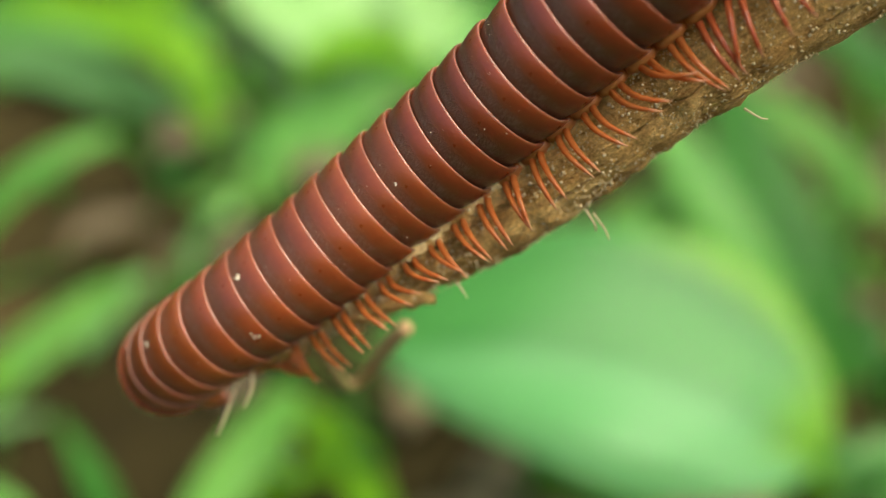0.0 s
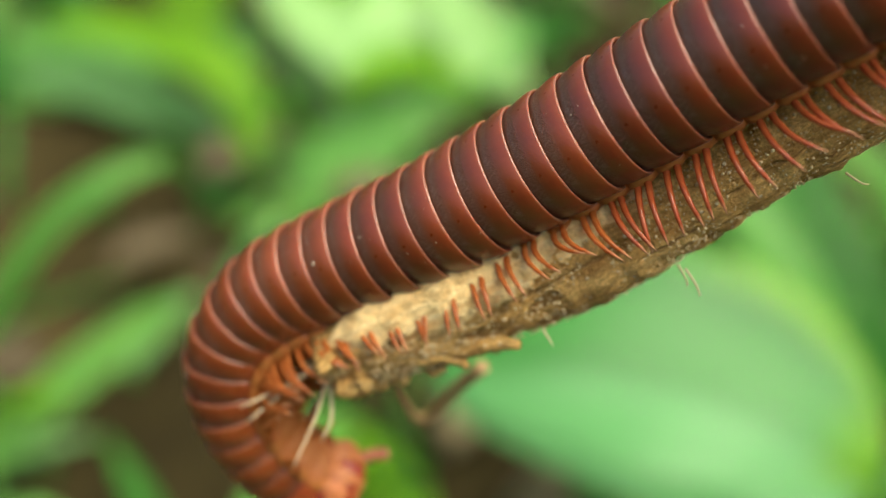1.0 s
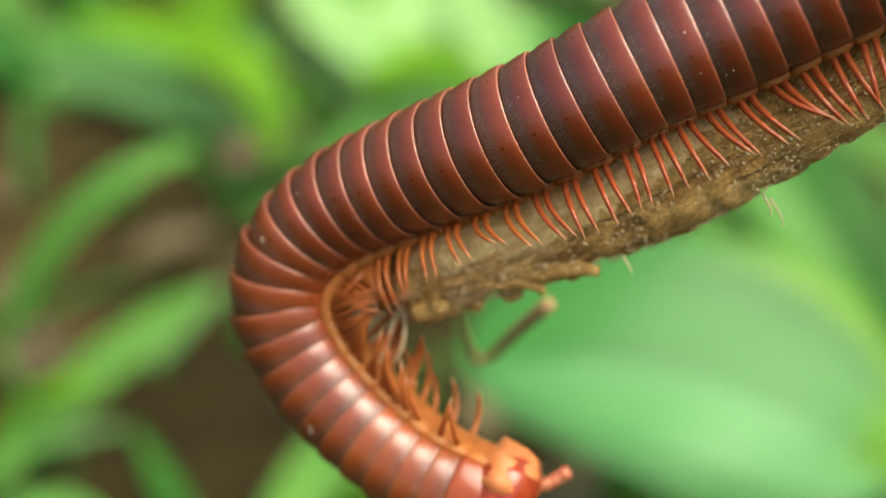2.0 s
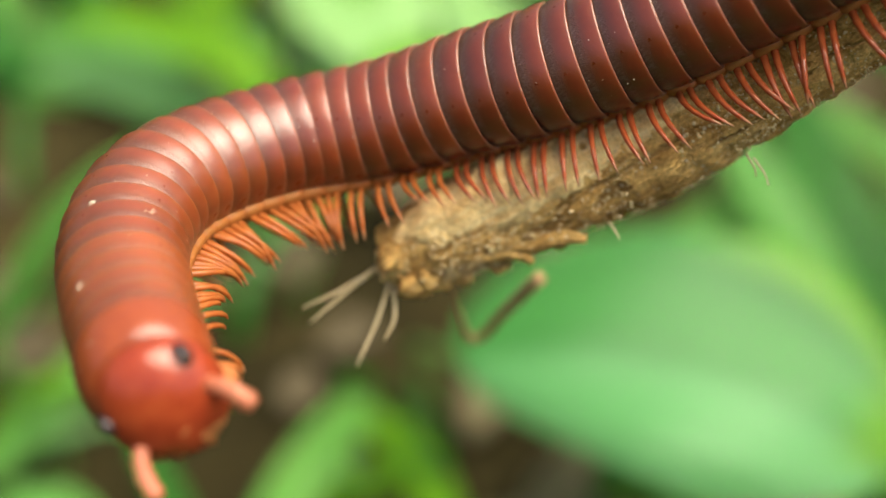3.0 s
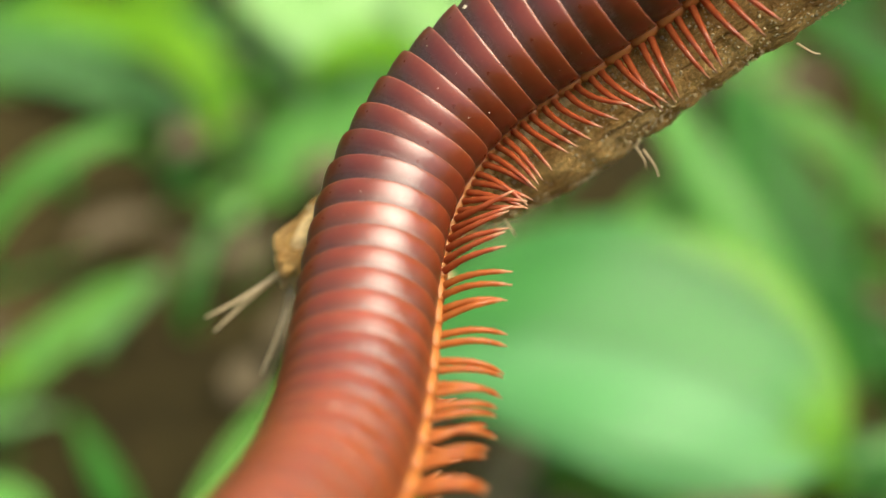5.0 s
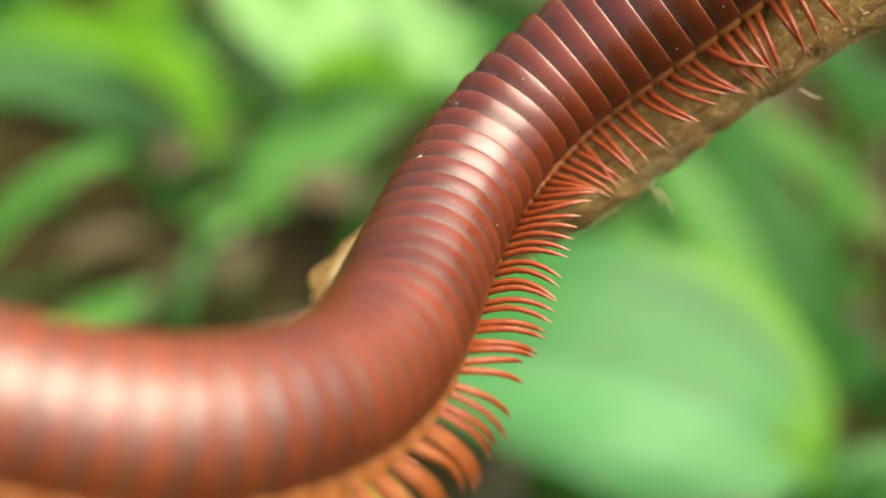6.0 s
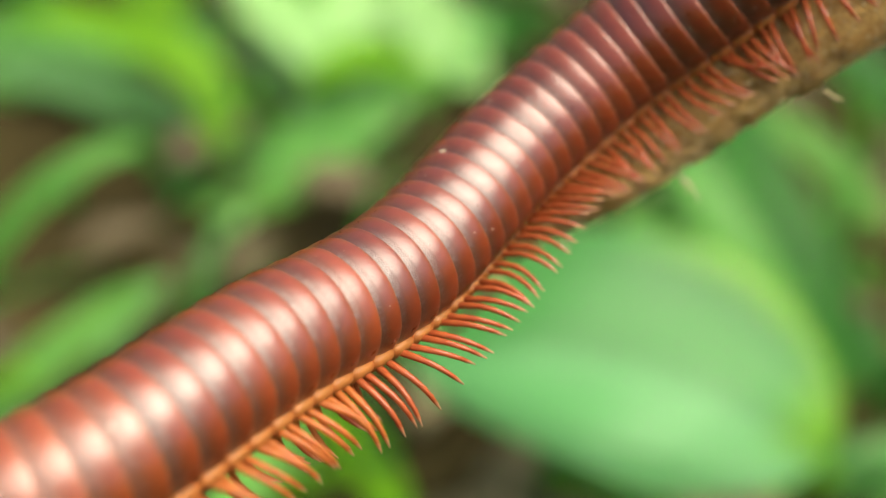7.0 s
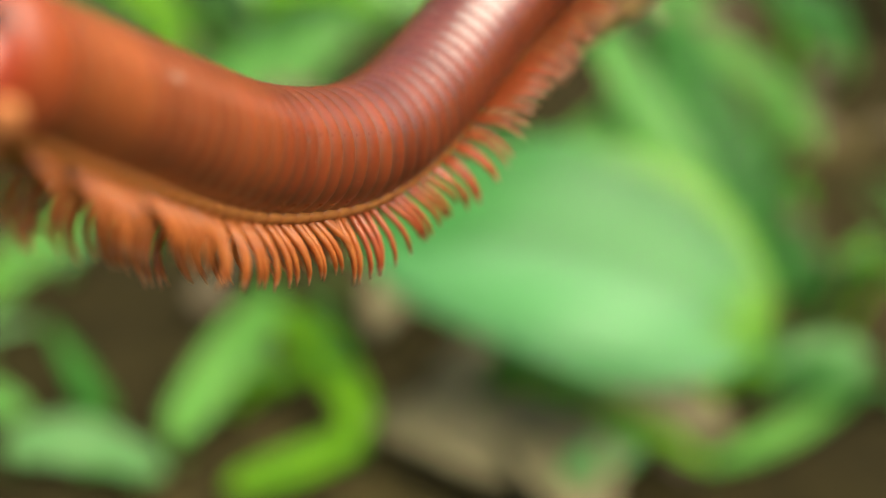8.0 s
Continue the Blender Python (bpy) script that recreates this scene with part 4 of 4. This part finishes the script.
def spine(t):
    """Places and frames along the body at t, by distance from the anchor in mm."""
    ts = np.array([p[0] for p in POSTURE])
    ahead, place, turns, tilts = (eased(ts, [p[i] for p in POSTURE], t) for i in (1, 2, 3, 4))
    twist = radians(float(np.interp(t, (0, 0.6, 1.0, 1.5, 2.0, 3.3, 4.0, 5.2, 6.4, 7.0, 7.3, 7.6, 8.0), (-45, -15, 36, 40, 26, 32, 20, 10, -14, 10, 24, 24, -8))))
    step = 0.25
    s = np.arange(-70, 84, step)
    knots = np.arange(len(turns)) * 5.0
    a, b = np.interp(s, knots, turns), np.interp(s, knots, tilts)
    soft = np.hanning(19)
    soft /= soft.sum()
    a, b = (np.convolve(np.pad(q, 9, "edge"), soft, "valid") for q in (a, b))
    d = np.stack((-np.cos(a) * np.cos(b), -np.sin(a) * np.cos(b), np.sin(b)), 1)
    p = np.cumsum(d * step, 0)
    zero = int(70 / step)
    p = p - p[zero] + place
    vent = np.array((0.46, -0.75, -0.47))
    frames = [None] * len(s)
    for span in (range(zero, len(s)), range(zero - 1, -1, -1)):
        v = vent.copy()
        for i in span:
            v = v - d[i] * v.dot(d[i])
            v /= np.linalg.norm(v)
            q = twist * (lambda e: e * e * (3 - 2 * e))(min(max((s[i] - 14) / 18, 0), 1))
            frames[i] = v * math.cos(q) + np.cross(d[i], v) * math.sin(q)
    return s, p, d, frames, ahead


STRETCH = ((0.0, 1.95, 0.34), (0.3, 1.86, 0.32), (1.0, 1.78, 0.22), (1.5, 1.72, 0.16), (2.0, 1.66, 0.10), (3.3, 1.53, 0.0), (5.2, 1.53, 0.0),
           (6.3, 1.42, 0.0), (7.0, 1.50, 0.0), (7.3, 1.70, 0.0), (7.5, 1.85, 0.0), (7.7, 1.60, 0.0), (7.9, 1.34, 0.0), (8.0, 1.26, 0.0))


def behind(t, k):
    """How far ring k lies behind the collar at t, in mm: the body draws itself out and in, the front rings least."""
    ts, pitch, close = zip(*STRETCH)
    g, f = float(np.interp(t, ts, pitch)), float(np.interp(t, ts, close))
    return g * (k - 7 * f * (1 - math.exp(-k / 7)))


def ring_pose(sp, dist):
    s, p, d, fr, _ = sp
    i = min(max(int(round((dist - s[0]) / 0.25)), 0), len(s) - 1)
    x, z = Vector(d[i]), -Vector(fr[i])
    y = z.cross(x)
    m = TURN @ Matrix((x, y, z)).transposed()
    return Matrix.LocRotScale(TURN @ (Vector(p[i]) + x * (dist - s[i])) / 1000 + BASE.translation - ORIGIN, m.to_quaternion(), None)


def motions():
    crawl(0.0, 33.2, (14.99, 12.07, -61.79),
          (40, 44, 39, 40, 39, 34, 34, 50, 80, 80, 80),
          (-27, -27, -23, -15, -10, -14, -40, -75, -80, -80, -80))
    crawl(0.2, 35.2, (14.90, 12.04, -61.80),
          (39, 39, 38, 35, 33, 21, 18, 50, 80, 80, 80),
          (-26, -24, -20, -16, -13, -14, -30, -70, -75, -75, -75))
    crawl(0.3, 36.0, (14.14, 10.19, -63.20),
          (38, 42, 35, 30, 23, 11, 8, 34, 70, 96, 114),
          (-23, -20, -19, -16, -12, -14, -28, -50, -64, -69, -71))
    crawl(0.5, 37.3, (14.58, 12.29, -61.80),
          (40, 31, 37, 32, 22, 12, 8, 20, 140, 150, 150),
          (-28, -24, -19, -17, -17, -12, -25, -70, -65, -50, -50))
    crawl(0.8, 40.2, (15.95, 12.37, -60.29),
          (34, 31, 30, 30, 22, 19, 42, 85, 121, 146, 163),
          (-33, -29, -24, -21, -19, -25, -36, -43, -41, -37, -33))
    crawl(1.0, 42.4, (14.98, 11.99, -61.80),
          (30, 31, 29, 27, 22, 25, 50, 99, 131, 155, 155),
          (-28, -26, -25, -24, -25, -25, -25, -24, -22, -23, -23))
    crawl(1.5, 44.7, (15.00, 11.90, -61.80),
          (27, 27, 27, 21, 23, 25, 47, 111, 158, 176, 178),
          (-22, -17, -16, -24, -30, -30, -30, -28, -24, -22, -23))
    crawl(2.0, 50.2, (15.25, 11.95, -61.80),
          (26, 23, 28, 22, 20, 23, 50, 109, 133, 143, 161),
          (-17, -12, -14, -21, -28, -27, -21, -6, 8, 14, 17))
    crawl(2.2, 51.7, (15.79, 11.73, -61.80),
          (27, 23, 24, 22, 20, 24, 39, 90, 124, 136, 146),
          (-10, -2, -4, -13, -29, -29, -25, -14, 1, 10, 13))
    crawl(3.3, 52.6, (15.34, 11.58, -61.80),
          (26, 23, 19, 17, 17, 16, 30, 50, 89, 116, 125),
          (-30, -29, -26, -22, -11, 9, 35, 53, 60, 62, 65))
    crawl(3.5, 53.2, (15.33, 11.81, -61.80),
          (27, 22, 21, 25, 20, 27, 44, 82, 104, 111, 120),
          (-24, -26, -24, -14, 0, 15, 32, 45, 51, 57, 63))
    crawl(4.0, 53.6, (15.04, 11.89, -61.80),
          (26, 25, 34, 39, 50, 74, 100, 111, 113, 113, 113),
          (-15, -11, -8, -4, 4, 16, 27, 35, 39, 39, 39))
    crawl(4.5, 54.3, (14.73, 12.21, -61.80),
          (28, 34, 42, 56, 73, 103, 121, 134, 137, 137, 137),
          (-18, -16, -5, 15, 36, 49, 57, 63, 67, 67, 67))
    crawl(5.0, 55.1, (15.00, 11.87, -61.79),
          (37, 32, 40, 59, 78, 84, 81, 69, 42, 41, 41),
          (-20, -17, -9, 10, 28, 41, 51, 60, 68, 68, 68))
    crawl(5.2, 58.9, (14.88, 11.87, -61.80),
          (31, 31, 49, 63, 69, 71, 51, 37, 12, 2, 0),
          (-18, -15, 0, 26, 45, 51, 61, 66, 58, 42, 35))
    crawl(6.3, 59.7, (14.71, 11.99, -61.80),
          (39, 38, 48, 57, 58, 48, 31, 8, 2, -8, -12),
          (-16, -7, 13, 33, 45, 52, 56, 58, 50, 36, 30))
    crawl(6.5, 59.7, (14.79, 11.81, -61.80),
          (38, 36, 48, 59, 48, 25, 6, -5, -8, -12, -12),
          (-15, -4, 15, 33, 44, 50, 55, 59, 50, 40, 36))
    crawl(7.0, 62.0, (14.93, 11.40, -64.83),
          (36, 41, 43, 49, 46, 32, 25, 34, 36, 26, 17),
          (-22, 0, 16, 29, 36, 39, 42, 43, 39, 30, 21))
    crawl(7.3, 66.0, (14.43, 12.62, -72.50),
          (32, 42, 53, 53, 53, 55, 57, 57, 62, 66, 69),
          (-23, 3, 23, 33, 38, 42, 44, 40, 31, 25, 22))
    crawl(7.5, 70.0, (12.96, 12.40, -80.38),
          (32, 56, 58, 54, 54, 60, 65, 66, 64, 65, 79),
          (-22, 8, 34, 49, 53, 51, 50, 53, 55, 54, 49))
    crawl(7.7, 66.0, (12.82, 10.41, -69.78),
          (32, 44, 56, 60, 62, 62, 60, 62, 69, 66, 30),
          (-19, 8, 25, 35, 41, 45, 46, 48, 51, 60, 66))
    crawl(7.8, 63.5, (12.74, 10.18, -66.43),
          (39, 43, 48, 56, 56, 56, 56, 57, 54, 40, 23),
          (-22, 0, 17, 32, 44, 54, 58, 62, 66, 67, 54))
    crawl(7.9, 62.5, (13.20, 11.40, -64.20),
          (46, 45, 47, 51, 52, 56, 45, 31, 15, 4, -5),
          (0, 2, 12, 27, 40, 48, 54, 57, 61, 64, 64))
    crawl(8.0, 62.0, (13.18, 11.34, -63.02),
          (46, 45, 45, 49, 51, 47, 32, 11, 2, -15, -21),
          (9, 6, 10, 25, 37, 46, 50, 54, 59, 65, 68))
    times = [round(0.1 * i, 1) for i in range(81)]
    spines = {t: spine(t) for t in times}
    for k, r in enumerate(RING):
        walk(r, [(t, ring_pose(spines[t], spines[t][4] - behind(t, k))) for t in times])
    walk(HEAD_PART, [(t, ring_pose(spines[t], spines[t][4] + 1.9)) for t in times])
    for ant, side in FEELERS:
        rows = []
        for i in range(0, 81, 2):
            t = 0.1 * i
            dip = float(np.interp(t, (0, 1.0, 1.5, 2.2, 3.1, 3.6, 7.2, 7.6, 8.0), (60, 15, 5, 25, 18, 25, 40, 30, 5)))
            rows.append((t, pose(0.0010, side * 0.0019, -0.0010, 0, dip + 7 * math.sin(5 * t + side), side * (22 + 8 * math.sin(3.1 * t)))))
        walk(ant, rows)
    for leg, k, x, side, odd in LEGS:
        rows = []
        for i in range(0, 81, 2):
            t = 0.1 * i
            dist = spines[round(t, 1)][4] - behind(t, k)
            free = min(max((dist - 21) / 7, 0), 1)
            w = 2 * math.pi * ((k - x * 0.5) / 8.5 + 0.9 * t)
            swing = (28 - 18 * free) * math.sin(w) - 2 + 12 * free + odd
            spread = float(np.interp(dist, (-6, 4, 12), (31, 46, 60))) * (1 - 0.88 * free) + (5 - 3 * free) * math.cos(w)
            rows.append((t, pose(x / 1000, side * 0.0010, -0.0030, side * spread, swing, 0)))
        walk(leg, rows)
    # the twig sways about the grip: shift in mm and turn in degrees
    rest, back = Matrix.Translation(TWIG_AT) @ TURN.to_4x4(), TURN.to_4x4().inverted()
    walk(TWIG, [(t, rest @ pose(dx / 1000, dy / 1000, dz / 1000, 0, 0, a) @ back) for t, dx, dy, dz, a in (
        (0.0, 0, 0, 0, 3.0), (0.2, 0, 0, 0, 1.5), (0.3, -0.4, -1.4, -1.0, 1.2), (0.5, 0, 0, 0, 0.5), (1.0, 0, 0, 0, 0.0), (1.5, 0, 0, 0, -2.0), (2.0, 0, 0, 0, -2.3), (2.2, 0, 0, 0, -1.5),
        (3.3, 0, 0, 0, 0.0), (3.5, 0, 0, 0, 0.0), (4.0, 0, 0, 0, 0.3), (4.5, 0, 0, 0, 2.5), (5.0, 0, 0, 0, 2.5), (5.2, 0, 0, 0, 2.7), (6.3, 0, 0, 0, 3.8), (6.5, 0, 0, 0, 3.5),
        (7.0, 1.2, 0.2, -1.5, 1.0), (7.3, -1.0, -0.8, -10.5, -2.0), (7.5, -1.8, -1.4, -17.5, -0.5), (7.7, -2.0, -2.8, -11.0, -1.0), (7.8, -2.4, -2.8, -8.5, -2.5), (7.9, 0.2, -0.9, -8.0, 0.5), (8.0, 1.8, 1.2, -7.0, 2.5))])


motions()
